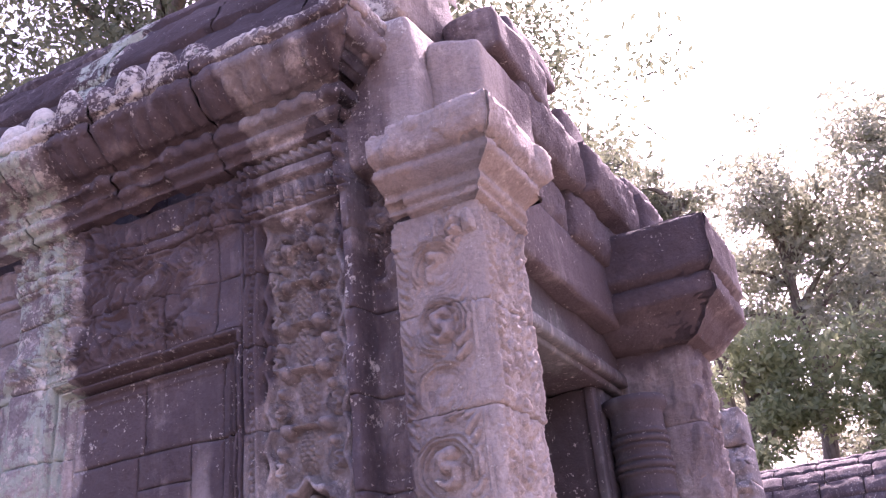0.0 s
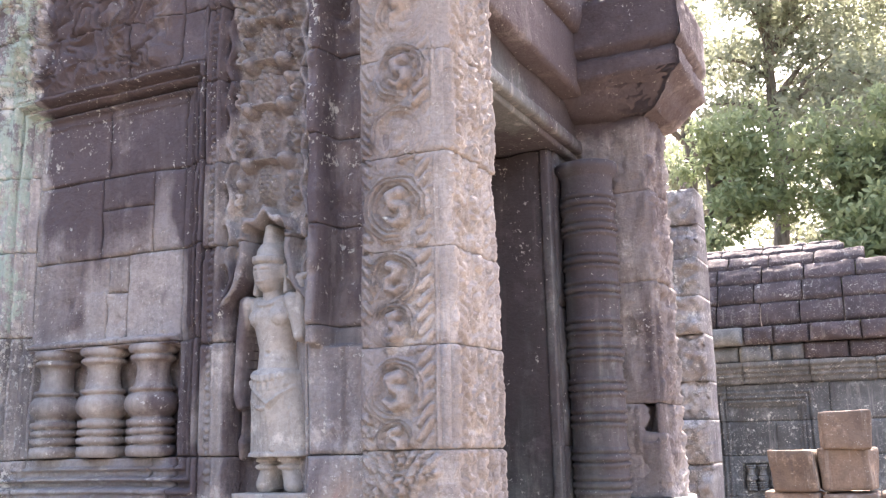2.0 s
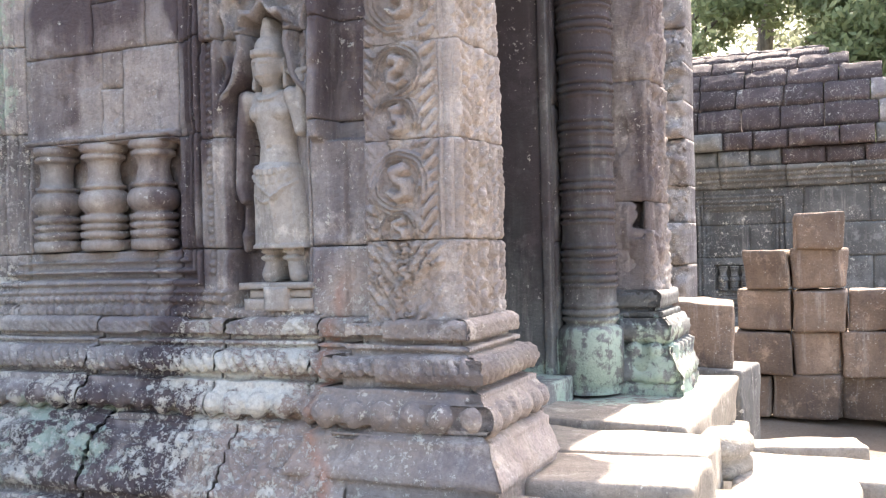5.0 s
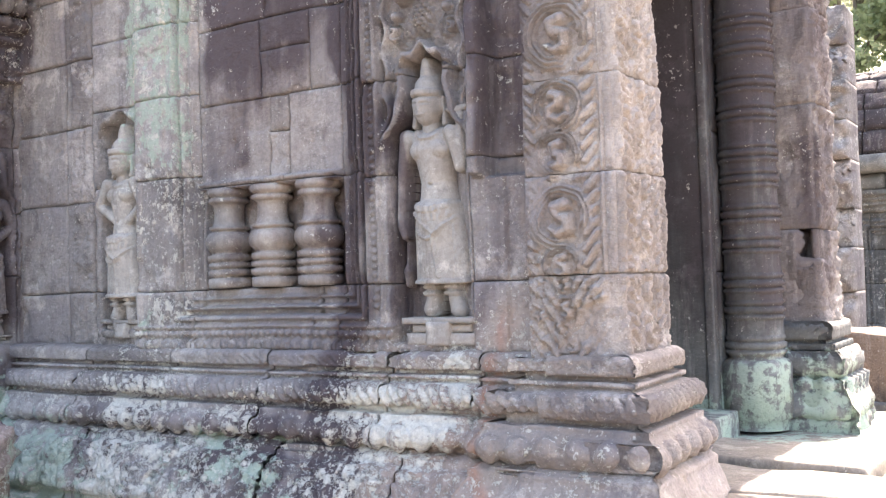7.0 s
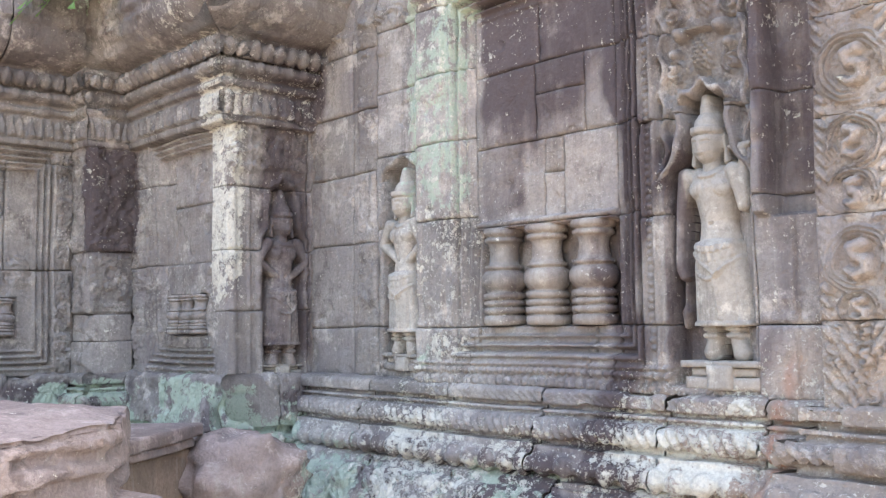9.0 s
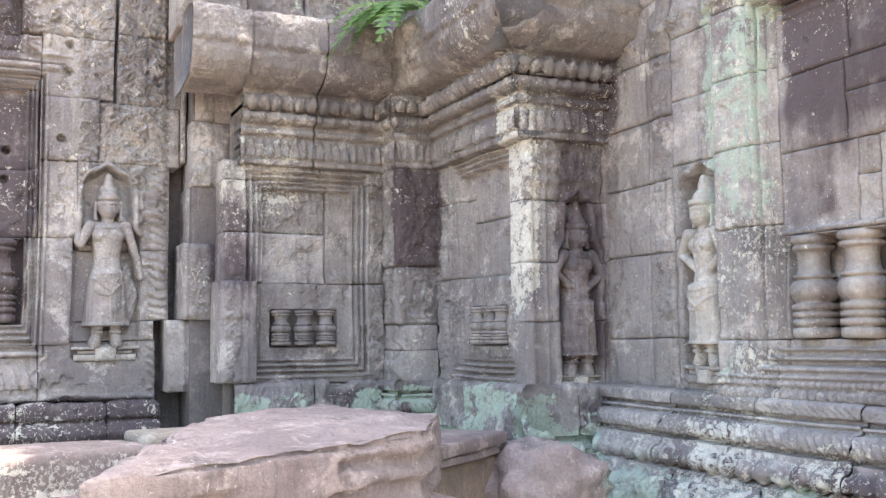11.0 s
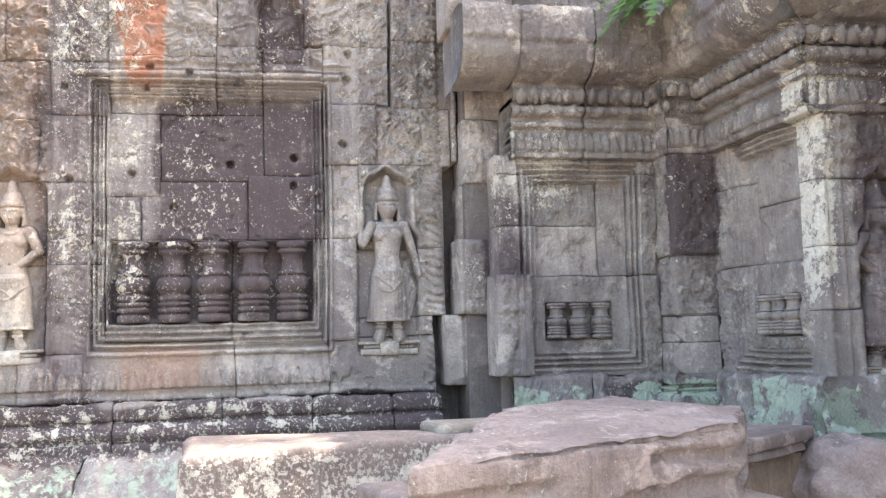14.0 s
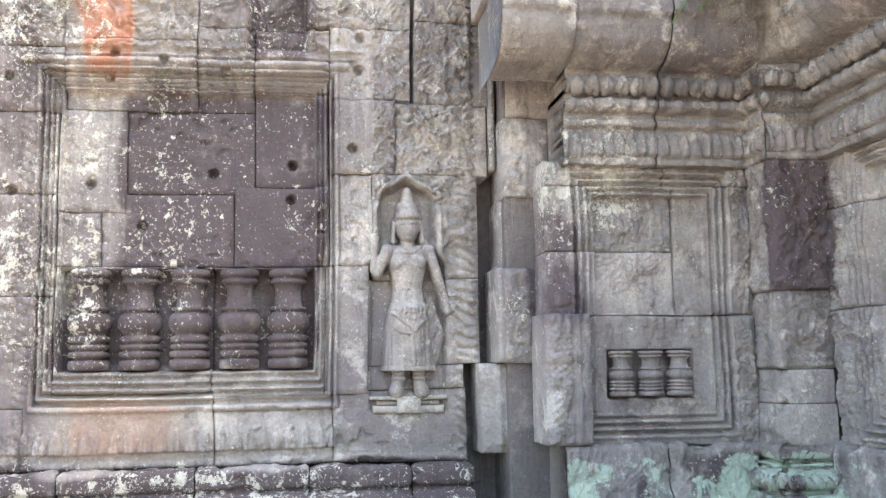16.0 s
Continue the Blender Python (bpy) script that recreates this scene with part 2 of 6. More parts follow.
def stone_material(name, light, dark, white=0.0, mint=0.0, black=0.0, bump=1.0, rough=0.85, red=(0.45, 0.36, 0.30), fine=60.0):
    m, nt, b, add = node_kit(name)
    att = nt.nodes.new("ShaderNodeAttribute")
    att.attribute_name = "stain_light"
    sep = nt.nodes.new("ShaderNodeSeparateColor")
    nt.links.new(att.outputs["Color"], sep.inputs[0])
    red_att = nt.nodes.new("ShaderNodeAttribute")
    red_att.attribute_name = "redness"
    info = nt.nodes.new("ShaderNodeObjectInfo")
    big = noise_node(nt, add, 1.7, 6.0, 0.62)
    mid = noise_node(nt, add, 9.0, 6.0, 0.65)
    small = noise_node(nt, add, fine, 4.0, 0.7)
    streak = noise_node(nt, add, 5.0, 5.0, 0.6, (1.6, 1.6, 0.22))
    col = mix_col(nt, ramp01(nt, big, 0.35, 0.66), dark, light)
    col = mix_col(nt, math_node(nt, "MULTIPLY", ramp01(nt, mid, 0.35, 0.68), 0.5), col, tuple(c * 0.55 for c in light))
    per = math_node(nt, "MULTIPLY_ADD", info.outputs["Random"], 0.34)
    nt.nodes[-1].inputs[2].default_value = 0.83
    hsv = nt.nodes.new("ShaderNodeHueSaturation")
    nt.links.new(col, hsv.inputs["Color"])
    nt.links.new(per, hsv.inputs["Value"])
    col = hsv.outputs[0]
    # old grime in clouds and runs
    dirt = noise_node(nt, add, 3.4, 12.0, 0.78)
    col = mix_col(nt, math_node(nt, "MULTIPLY", ramp01(nt, dirt, 0.50, 0.66), 0.62), col, (0.085, 0.075, 0.080))
    runs = noise_node(nt, add, 7.0, 8.0, 0.7, (1.5, 1.5, 0.12))
    col = mix_col(nt, math_node(nt, "MULTIPLY", ramp01(nt, runs, 0.54, 0.70), 0.45), col, (0.09, 0.078, 0.085))
    col = mix_col(nt, math_node(nt, "MULTIPLY", ramp01(nt, runs, 0.46, 0.32), 0.35), col, (0.52, 0.49, 0.45))
    # bleached, dusty patches
    pale = noise_node(nt, add, 4.6, 10.0, 0.74)
    col = mix_col(nt, math_node(nt, "MULTIPLY", ramp01(nt, pale, 0.53, 0.64), 0.7), col, tuple(min(0.72, c * 1.36) for c in light))
    # warm iron-rich stone, and the warm bounce light painted on the base
    redm = math_node(nt, "MULTIPLY", red_att.outputs["Fac"], ramp01(nt, math_node(nt, "ADD", math_node(nt, "MULTIPLY", mid, 0.5), math_node(nt, "MULTIPLY", big, 0.5)), 0.30, 0.52))
    col = mix_col(nt, math_node(nt, "MULTIPLY", redm, 0.8), col, red)
    col = mix_col(nt, math_node(nt, "MULTIPLY", redm, ramp01(nt, red_att.outputs["Fac"], 0.62, 0.95)), col, (0.44, 0.20, 0.13))
    # black algae, in running streaks, and painted shade: a thin film, then a thick crust in places
    k = math_node(nt, "ADD", math_node(nt, "MULTIPLY", streak, 0.5), math_node(nt, "ADD", math_node(nt, "MULTIPLY", mid, 0.2), math_node(nt, "MULTIPLY", dirt, 0.3)))
    kb = math_node(nt, "ADD", k, math_node(nt, "MULTIPLY", sep.outputs["Blue"], 0.40))
    film = ramp01(nt, kb, 0.52 - black, 0.84 - black)
    col = mix_col(nt, math_node(nt, "MULTIPLY", film, 0.92), col, (0.34, 0.285, 0.315), "MULTIPLY")
    crust = ramp01(nt, kb, 0.70 - black, 0.82 - black)
    col = mix_col(nt, math_node(nt, "MULTIPLY", crust, 0.55), col, mix_col(nt, small, (0.045, 0.034, 0.038), (0.13, 0.105, 0.115)))
    # mint crust lichen
    grit = noise_node(nt, add, 22.0, 8.0, 0.72)
    g = math_node(nt, "ADD", math_node(nt, "ADD", math_node(nt, "MULTIPLY", mid, 0.30), math_node(nt, "ADD", math_node(nt, "MULTIPLY", grit, 0.35), math_node(nt, "MULTIPLY", streak, 0.35))), math_node(nt, "MULTIPLY", sep.outputs["Green"], 0.24))
    mint_col = mix_col(nt, ramp01(nt, small, 0.3, 0.7), (0.35, 0.44, 0.355), (0.60, 0.715, 0.595))
    col = mix_col(nt, math_node(nt, "MULTIPLY", ramp01(nt, g, 0.66 - mint, 0.72 - mint), 0.85), col, mint_col)
    # white lichen spots
    spots = noise_node(nt, add, 13.0, 9.0, 0.74)
    w = math_node(nt, "ADD", math_node(nt, "ADD", math_node(nt, "MULTIPLY", spots, 0.72), math_node(nt, "MULTIPLY", dirt, 0.28)), math_node(nt, "MULTIPLY", sep.outputs["Red"], 0.20))
    specks = noise_node(nt, add, 55.0, 5.0, 0.65)
    tiny = math_node(nt, "ADD", math_node(nt, "MULTIPLY", specks, 0.75), math_node(nt, "ADD", math_node(nt, "MULTIPLY", dirt, 0.30), math_node(nt, "MULTIPLY", sep.outputs["Red"], 0.16)))
    col = mix_col(nt, math_node(nt, "MULTIPLY", ramp01(nt, tiny, 0.650, 0.69), 0.6), col, (0.71, 0.69, 0.62))
    wmask = ramp01(nt, w, 0.635 - white, 0.665 - white)
    col = mix_col(nt, math_node(nt, "MULTIPLY", wmask, 0.8), col, (0.76, 0.74, 0.66))
    col = mix_col(nt, math_node(nt, "MULTIPLY", ramp01(nt, small, 0.42, 0.62), 0.22), col, tuple(c * 0.45 for c in dark))
    nt.links.new(col, b.inputs["Base Color"])
    b.inputs["Roughness"].default_value = rough
    b.inputs["Specular IOR Level"].default_value = 0.3
    h = math_node(nt, "ADD", math_node(nt, "MULTIPLY", mid, 1.0), math_node(nt, "MULTIPLY", small, 0.45))
    h = math_node(nt, "ADD", h, math_node(nt, "MULTIPLY", wmask, 0.08))
    bp = add("ShaderNodeBump", Strength=bump, Distance=0.02)
    nt.links.new(h, bp.inputs["Height"])
    nt.links.new(bp.outputs[0], b.inputs["Normal"])
    return m


STONE = stone_material("weathered_sandstone", (0.47, 0.435, 0.405), (0.235, 0.21, 0.215))
STONE_FIG = stone_material("smooth_sandstone", (0.54, 0.505, 0.455), (0.36, 0.335, 0.31), bump=0.35)
STONE_PINK = stone_material("pink_sandstone", (0.36, 0.298, 0.282), (0.205, 0.165, 0.162), white=-0.02, bump=0.9)
STONE_ROCK = stone_material("pale_pink_stone", (0.54, 0.44, 0.41), (0.33, 0.255, 0.24), white=-0.02, bump=1.0)
STONE_BROWN = stone_material("brown_sandstone", (0.34, 0.255, 0.195), (0.15, 0.112, 0.092), white=-0.03, bump=0.8)
STONE_SLAB = stone_material("worn_paving_stone", (0.40, 0.365, 0.315), (0.27, 0.24, 0.21), white=-0.03, bump=0.6)
STONE_GREY = stone_material("grey_green_sandstone", (0.265, 0.27, 0.26), (0.13, 0.134, 0.134), bump=0.6)
STONE_ROOF = stone_material("dark_roof_stone", (0.15, 0.12, 0.122), (0.08, 0.066, 0.07), white=-0.01, bump=0.9)
# darker copy of the wall stone: shade of gaps and interiors in the colour
STONE_DARK = stone_material("shade_toned_core_stone", (0.24, 0.215, 0.205), (0.14, 0.125, 0.125))


def ground_material():
    m, nt, b, add = node_kit("sandy_ground")
    big = noise_node(nt, add, 0.6, 6.0)
    small = noise_node(nt, add, 35.0, 5.0, 0.7)
    col = mix_col(nt, ramp01(nt, big, 0.35, 0.65), (0.15, 0.115, 0.085), (0.23, 0.188, 0.145))
    col = mix_col(nt, math_node(nt, "MULTIPLY", ramp01(nt, small, 0.4, 0.7), 0.5), col, (0.11, 0.08, 0.06))
    nt.links.new(col, b.inputs["Base Color"])
    b.inputs["Roughness"].default_value = 0.95
    bp = add("ShaderNodeBump", Strength=0.6, Distance=0.02)
    nt.links.new(small, bp.inputs["Height"])
    nt.links.new(bp.outputs[0], b.inputs["Normal"])
    return m


def leaf_material(name, c1, c2):
    m, nt, b, add = node_kit(name)
    geo = nt.nodes.new("ShaderNodeNewGeometry")
    col = mix_col(nt, geo.outputs["Random Per Island"], c1, c2)
    nt.links.new(col, b.inputs["Base Color"])
    b.inputs["Roughness"].default_value = 0.5
    tr = nt.nodes.new("ShaderNodeBsdfTranslucent")
    nt.links.new(mix_col(nt, 0.5, col, (0.32, 0.36, 0.23)), tr.inputs["Color"])
    mx = nt.nodes.new("ShaderNodeMixShader")
    mx.inputs[0].default_value = 0.5
    nt.links.new(b.outputs[0], mx.inputs[1])
    nt.links.new(tr.outputs[0], mx.inputs[2])
    nt.links.new(mx.outputs[0], nt.nodes["Material Output"].inputs["Surface"])
    return m


GROUND = ground_material()
# light is in these leaf colours: paled for haze, darkened for shade, brightened for sun
LEAF = leaf_material("haze_paled_leaves", (0.24, 0.26, 0.19), (0.38, 0.40, 0.30))
LEAF_SHADE = leaf_material("shade_toned_leaves", (0.055, 0.075, 0.045), (0.11, 0.135, 0.08))
LEAF_SUN = leaf_material("sun_toned_leaves", (0.20, 0.26, 0.13), (0.35, 0.42, 0.22))
FERN = leaf_material("fern_leaves", (0.10, 0.24, 0.05), (0.17, 0.36, 0.09))


def bark_material():
    m, nt, b, add = node_kit("grey_bark")
    n = noise_node(nt, add, 6.0, 6.0, 0.65, (2.0, 2.0, 0.4))
    nt.links.new(mix_col(nt, ramp01(nt, n, 0.3, 0.7), (0.09, 0.075, 0.06), (0.26, 0.23, 0.19)), b.inputs["Base Color"])
    b.inputs["Roughness"].default_value = 0.9
    bp = add("ShaderNodeBump", Strength=0.7, Distance=0.03)
    nt.links.new(n, bp.inputs["Height"])
    nt.links.new(bp.outputs[0], b.inputs["Normal"])
    return m


BARK = bark_material()

# ---- mesh building ----


def empty(name, label="", category="", kind="", group="", at=(0, 0, 0)):
    ob = new(name)
    ob.location = at
    ob.empty_display_size = 0.1
    return tagged(ob, label, category, group, kind)


def child_of(ob, parent):
    if parent is not None:
        ob.parent = parent
        ob.matrix_parent_inverse = Matrix.Translation(parent.location).inverted()
    return ob


def mesh_from(name, verts, faces, mat, parent=None, smooth=True, label="", stain_light=True):
    me = bpy.data.meshes.new(name)
    verts = np.asarray(verts, float)
    me.from_pydata(verts.tolist(), [], faces if isinstance(faces, list) else faces.tolist())
    me.materials.append(mat)
    if stain_light:
        set_stain_light(me, verts)
    if smooth:
        me.polygons.foreach_set("use_smooth", np.ones(len(me.polygons), bool))
    me.update()
    ob = new(name, me)
    if label:
        ob["label"] = label
    return child_of(ob, parent)


def part(name, bm, material, parent=None, label="", smooth=False, stain_light=True):
    """Links a bmesh as one mesh object under a thing or a part."""
    me = bpy.data.meshes.new(name)
    bm.normal_update()
    bm.to_mesh(me)
    bm.free()
    me.materials.append(material)
    if smooth:
        me.polygons.foreach_set("use_smooth", np.ones(len(me.polygons), bool))
    if stain_light and len(me.vertices):
        P = np.empty(len(me.vertices) * 3)
        me.vertices.foreach_get("co", P)
        set_stain_light(me, P.reshape(-1, 3))
    ob = new(name, me)
    if label:
        ob["label"] = label
    return child_of(ob, parent)


def face_y(y0):
    """A wall face that looks towards -y: u is x, v is z, w comes out of the wall."""
    return lambda U, V, W: np.stack([U, y0 - W, V], -1)


def face_x(x0):
    """A wall face that looks towards +x: u is y, v is z."""
    return lambda U, V, W: np.stack([x0 + W, U, V], -1)


def grid_faces(nu, nv, start=0):
    idx = start + np.arange(nu * nv).reshape(nv, nu)
    return np.stack([idx[:-1, :-1], idx[:-1, 1:], idx[1:, 1:], idx[1:, :-1]], -1).reshape(-1, 4)


def carved(name, parent, F, rect, H, mat, res=0.012, depth=0.3, rnd=0.009, drop=0.010, rough=0.005, off=0.0, seed=0, gap=0.003):
    """One stone of a wall, its face carved by the height function H(u, v)."""
    u0, u1, v0, v1 = rect
    u0, u1, v0, v1 = u0 + gap / 2, u1 - gap / 2, v0 + gap / 2, v1 - gap / 2
    nu, nv = max(4, int((u1 - u0) / res) + 2), max(4, int((v1 - v0) / res) + 2)
    U, V = np.meshgrid(np.linspace(u0, u1, nu), np.linspace(v0, v1, nv))
    e = np.minimum(np.minimum(U - u0, u1 - U), np.minimum(V - v0, v1 - V))
    chip = 1 + 1.6 * fbm(U * 7, V * 7, seed * 3.1, 2, 5)
    W = H(U, V) + off - drop * (1 - np.clip(e / (rnd * chip), 0, 1)) ** 2
    W = W + rough * (fbm(U * 12, V * 12, seed, 4, 7) - 0.5) * 3 - 0.010 * sstep(0.62, 0.72, fbm(U * 6, V * 6, seed * 1.3, 3, 17))
    dU = 0.010 * (vnoise(U * 3, V * 3, 1.5, 31) - 0.5) * 2
    dV = 0.008 * (vnoise(U * 3, V * 3, 7.5, 33) - 0.5) * 2
    top = F(U + dU, V + dV, W).reshape(-1, 3)
    ring = np.concatenate([np.arange(nu), np.arange(1, nv) * nu + nu - 1, (nv - 1) * nu + np.arange(nu - 2, -1, -1), np.arange(nv - 2, 0, -1) * nu])
    back = F((U + dU).reshape(-1)[ring], (V + dV).reshape(-1)[ring], np.full(len(ring), -depth))
    n0, k = nu * nv, len(ring)
    j = np.arange(k)
    skirt = np.stack([ring, n0 + j, n0 + (j + 1) % k, ring[(j + 1) % k]], -1)
    quads = np.concatenate([grid_faces(nu, nv), skirt])
    return mesh_from(name, np.concatenate([top, back]), quads, mat, parent)


def profile_run(name, parent, F, prof, a, b, mat, end_a=0, end_b=0, res=0.02, step=0.02, carve=None, seed=0, rough=0.005, gap=0.004):
    """A moulded course: the profile of (w, z) corners swept from u = a to b; end_a, end_b: +1 mitre outwards, -1 inwards, 0 square."""
    pts = []
    for (w0, z0), (w1, z1) in zip(prof[:-1], prof[1:]):
        n = max(1, int(math.hypot(w1 - w0, z1 - z0) / step))
        pts += [(w0 + (w1 - w0) * i / n, z0 + (z1 - z0) * i / n) for i in range(n)]
    pts.append(prof[-1])
    pw, pz = np.array([p[0] for p in pts]), np.array([p[1] for p in pts])
    nu = max(3, int((b - a) / res) + 2)
    t = np.linspace(0, 1, nu)[None, :]
    A = a + gap / 2 - end_a * pw[:, None]
    B = b - gap / 2 + end_b * pw[:, None]
    U = A + (B - A) * t
    W = np.repeat(pw[:, None], nu, 1)
    Z = np.repeat(pz[:, None], nu, 1)
    nw, nz = np.gradient(pz), -np.gradient(pw)
    ln = np.hypot(nw, nz) + 1e-9
    nw, nz = -nw / ln, -nz / ln
    d = rough * 2.2 * (fbm(U * 11, Z * 11, seed * 1.7, 4, 3) - 0.5) - 0.016 * sstep(0.62, 0.74, fbm(U * 5, Z * 5, seed * 2.3, 3, 13))
    if carve is not None:
        d = d + carve(U, Z)
    if not end_a:
        d = d - 0.010 * (1 - np.clip((U - A) / 0.02, 0, 1)) ** 2
    if not end_b:
        d = d - 0.010 * (1 - np.clip((B - U) / 0.02, 0, 1)) ** 2
    W2, Z2 = W + d * nw[:, None], Z + d * nz[:, None] + 0.006 * (vnoise(U * 3, 0, seed, 4) - 0.5)
    front = F(U, Z2, W2).reshape(-1, 3)
    n = len(pts)
    # closing caps, towards the wall's core
    core = -0.25
    verts = [front]
    quads = [grid_faces(nu, n)[:, ::-1]]
    start = nu * n
    for col, flip in ((0, True), (nu - 1, False)):
        cap = F(U[:, col], Z2[:, col], np.full(n, core))
        i = np.arange(n - 1)
        f = np.stack([i * nu + col, (i + 1) * nu + col, start + i + 1, start + i], -1)
        quads.append(f if flip else f[:, ::-1])
        verts.append(cap)
        start += n
    return mesh_from(name, np.concatenate(verts), np.concatenate(quads), mat, parent)


def box_bm(size, bevel=0.02, jitter=0.0, seed=0, cuts=0):
    rng = random.Random(seed)
    bm = bmesh.new()
    bmesh.ops.create_cube(bm, size=1.0)
    bmesh.ops.scale(bm, vec=size, verts=bm.verts)
    for v in bm.verts:
        v.co += Vector([rng.uniform(-jitter, jitter) for _ in range(3)])
    if bevel:
        bmesh.ops.bevel(bm, geom=bm.edges[:], offset=bevel, segments=2, profile=0.6, affect="EDGES")
    if cuts:
        bmesh.ops.subdivide_edges(bm, edges=[e for e in bm.edges if e.calc_length() > 0.12], cuts=cuts, use_grid_fill=True)
        for v in bm.verts:
            d = noise.noise(v.co * 5 + Vector((seed, 0, 0))) * 0.022 + noise.noise(v.co * 14 + Vector((0, seed, 0))) * 0.008
            v.co += v.co.normalized() * d
    return bm


def block(name, size, m, mat, label="", category="", group="", bevel=0.02, jitter=0.012, seed=0, cuts=4, parent=None):
    """A squared stone at the pose m; top-level unless a parent is given."""
    bm = box_bm(size, bevel, jitter, seed, cuts)
    bmesh.ops.transform(bm, matrix=m, verts=bm.verts)
    ob = part(name, bm, mat, parent, smooth=True)
    return tagged(ob, label, category, group)


def lathe(prof, segs=20):
    """Vertices and faces of a turned form about z from (radius, height) pairs."""
    r = np.array([p[0] for p in prof])[:, None]
    z = np.array([p[1] for p in prof])[:, None]
    a = np.linspace(0, 2 * math.pi, segs, endpoint=False)[None, :]
    v = np.stack([r * np.cos(a), r * np.sin(a), np.repeat(z, segs, 1)], -1).reshape(-1, 3)
    idx = np.arange(len(prof) * segs).reshape(len(prof), segs)
    nxt = np.roll(idx, -1, 1)
    f = np.stack([idx[:-1], nxt[:-1], nxt[1:], idx[1:]], -1).reshape(-1, 4)
    return v, f


def layout(u0, u1, vs, wide, seed):
    """Courses between the heights vs, cut into stones of about that width."""
    rng = random.Random(seed)
    rects = []
    for v0, v1 in zip(vs[:-1], vs[1:]):
        u = u0
        while u < u1 - 1e-6:
            w = wide * rng.uniform(0.6, 1.35)
            e = u + w if u1 - (u + w) > wide * 0.45 else u1
            rects.append((u, e, v0, v1))
            u = e
    return rects


# ---- carving functions: heights over a wall face ----


def rect_d(U, V, u0, u1, v0, v1):
    """Distance outwards from a rectangle, square-cornered; negative inside."""
    return np.maximum(np.maximum(u0 - U, U - u1), np.maximum(v0 - V, V - v1))


def bump1(x, a, b, h):
    """A rounded bar between a and b."""
    t = np.clip((x - a) / (b - a), 0, 1) * 2 - 1
    return h * np.sqrt(np.clip(1 - t * t, 0, 1)) * ((x > a) & (x < b))


def beads(U, V, v, pitch, r, h):
    x = (U / pitch - np.floor(U / pitch) - 0.5) * pitch
    return 1.4 * h * np.sqrt(np.clip(1 - (x * x + (V - v) ** 2) / (r * r), 0, 1))


def petals(U, V, v0, v1, pitch, h, shift=0.0):
    """A row of pointed lotus leaves between v0 and v1."""
    x = np.abs((U / pitch + shift) % 1.0 - 0.5) * 2
    y = np.clip((V - v0) / (v1 - v0), 0, 1)
    edge = 1.0 - y ** 2.2
    inside = np.clip((edge - x) * 4, 0, 1) * ((V > v0) & (V < v1))
    vein = np.clip(1 - np.abs(x - 0.05) * 9, 0, 1) * 0.4 + np.clip(1 - np.abs(x - edge * 0.62) * 9, 0, 1) * 0.35
    return 1.5 * h * inside * (0.75 - vein + 0.4 * (1 - x))


def foliage(U, V, scale, h, seed=0):
    """Close-set carved leaf work: curling ridges round scattered hearts."""
    p, q = U * scale, V * scale
    wx, wy = fbm(p * 0.7, q * 0.7, 3.3, 2, seed) * 2.2, fbm(p * 0.7, q * 0.7, 9.1, 2, seed + 5) * 2.2
    a = fbm(p + wx, q + wy, 0.0, 2, seed + 9)
    ridge = 1 - np.abs(((a * 7.0) % 1.0) * 2 - 1)
    lump = sstep(0.35, 0.65, vnoise(p * 1.1, q * 1.1, 4.0, seed + 2))
    return 1.7 * h * (0.6 * ridge + 0.5 * lump)


def scroll(U, V, cu, cv, r, h, turn=1):
    """A rolled tendril: a grooved C-shaped band round a hooked, two-lobed heart."""
    x, y = (U - cu) * turn, V - cv
    wob = 0.10 * r * (vnoise(U * 30, V * 30, cv, 4) - 0.5)
    d = np.hypot(x * 0.96, y) + wob
    a = np.arctan2(y, x)
    # the band opens below and thins towards its tip
    run = np.clip((a + 0.75) / 0.5, 0, 1) + (a < -1.25) * np.clip((-1.25 - a) / 0.4, 0, 1)
    mid, half = 0.80 * r, 0.19 * r
    band = np.clip(1 - ((d - mid) / half) ** 2, 0, 1) ** 0.35 * (0.66 + 0.30 * np.cos((d - mid) / half * 8.5))
    out = 0.8 * band * np.clip(run, 0, 1)
    S = [(-0.30, -0.30, 0.10), (-0.05, -0.46, 0.15), (0.26, -0.34, 0.19), (0.24, -0.06, 0.20), (-0.06, 0.06, 0.20), (-0.14, 0.30, 0.23), (0.14, 0.40, 0.22)]
    for (x0, y0, r0), (x1, y1, r1) in zip(S[:-1], S[1:]):
        dx, dy = (x1 - x0) * r, (y1 - y0) * r
        t = np.clip(((x - x0 * r) * dx + (y - y0 * r) * dy) / (dx * dx + dy * dy), 0, 1)
        rr = (r0 + (r1 - r0) * t) * r
        e = np.hypot(x - x0 * r - t * dx, y - y0 * r - t * dy) + 0.6 * wob
        out = np.maximum(out, (0.75 + 1.2 * rr / r * 0.9) * np.sqrt(np.clip(1 - (e / rr) ** 2, 0, 1)))
    return h * out


def leaflets(U, V, u0, u1, pitch, h, tilt=0.8):
    """A column of slanted pointed leaflets between u0 and u1."""
    x = (U - u0) / (u1 - u0)
    q = V / pitch + tilt * x + 0.7 * vnoise(U * 14, V * 7, 2.0, 14)
    t = np.abs(q % 1.0 - 0.5) * 2
    wide = 0.92 * np.sqrt(np.clip(1 - (2 * x - 1) ** 2, 0, 1))
    keep = np.clip((wide - t) * 4, 0, 1) * ((x > 0) & (x < 1))
    return h * keep * (0.65 + 0.35 * (1 - t)) * (0.75 + 0.5 * vnoise(np.floor(q) * 3.7, 0 * V, 1.0, 15))


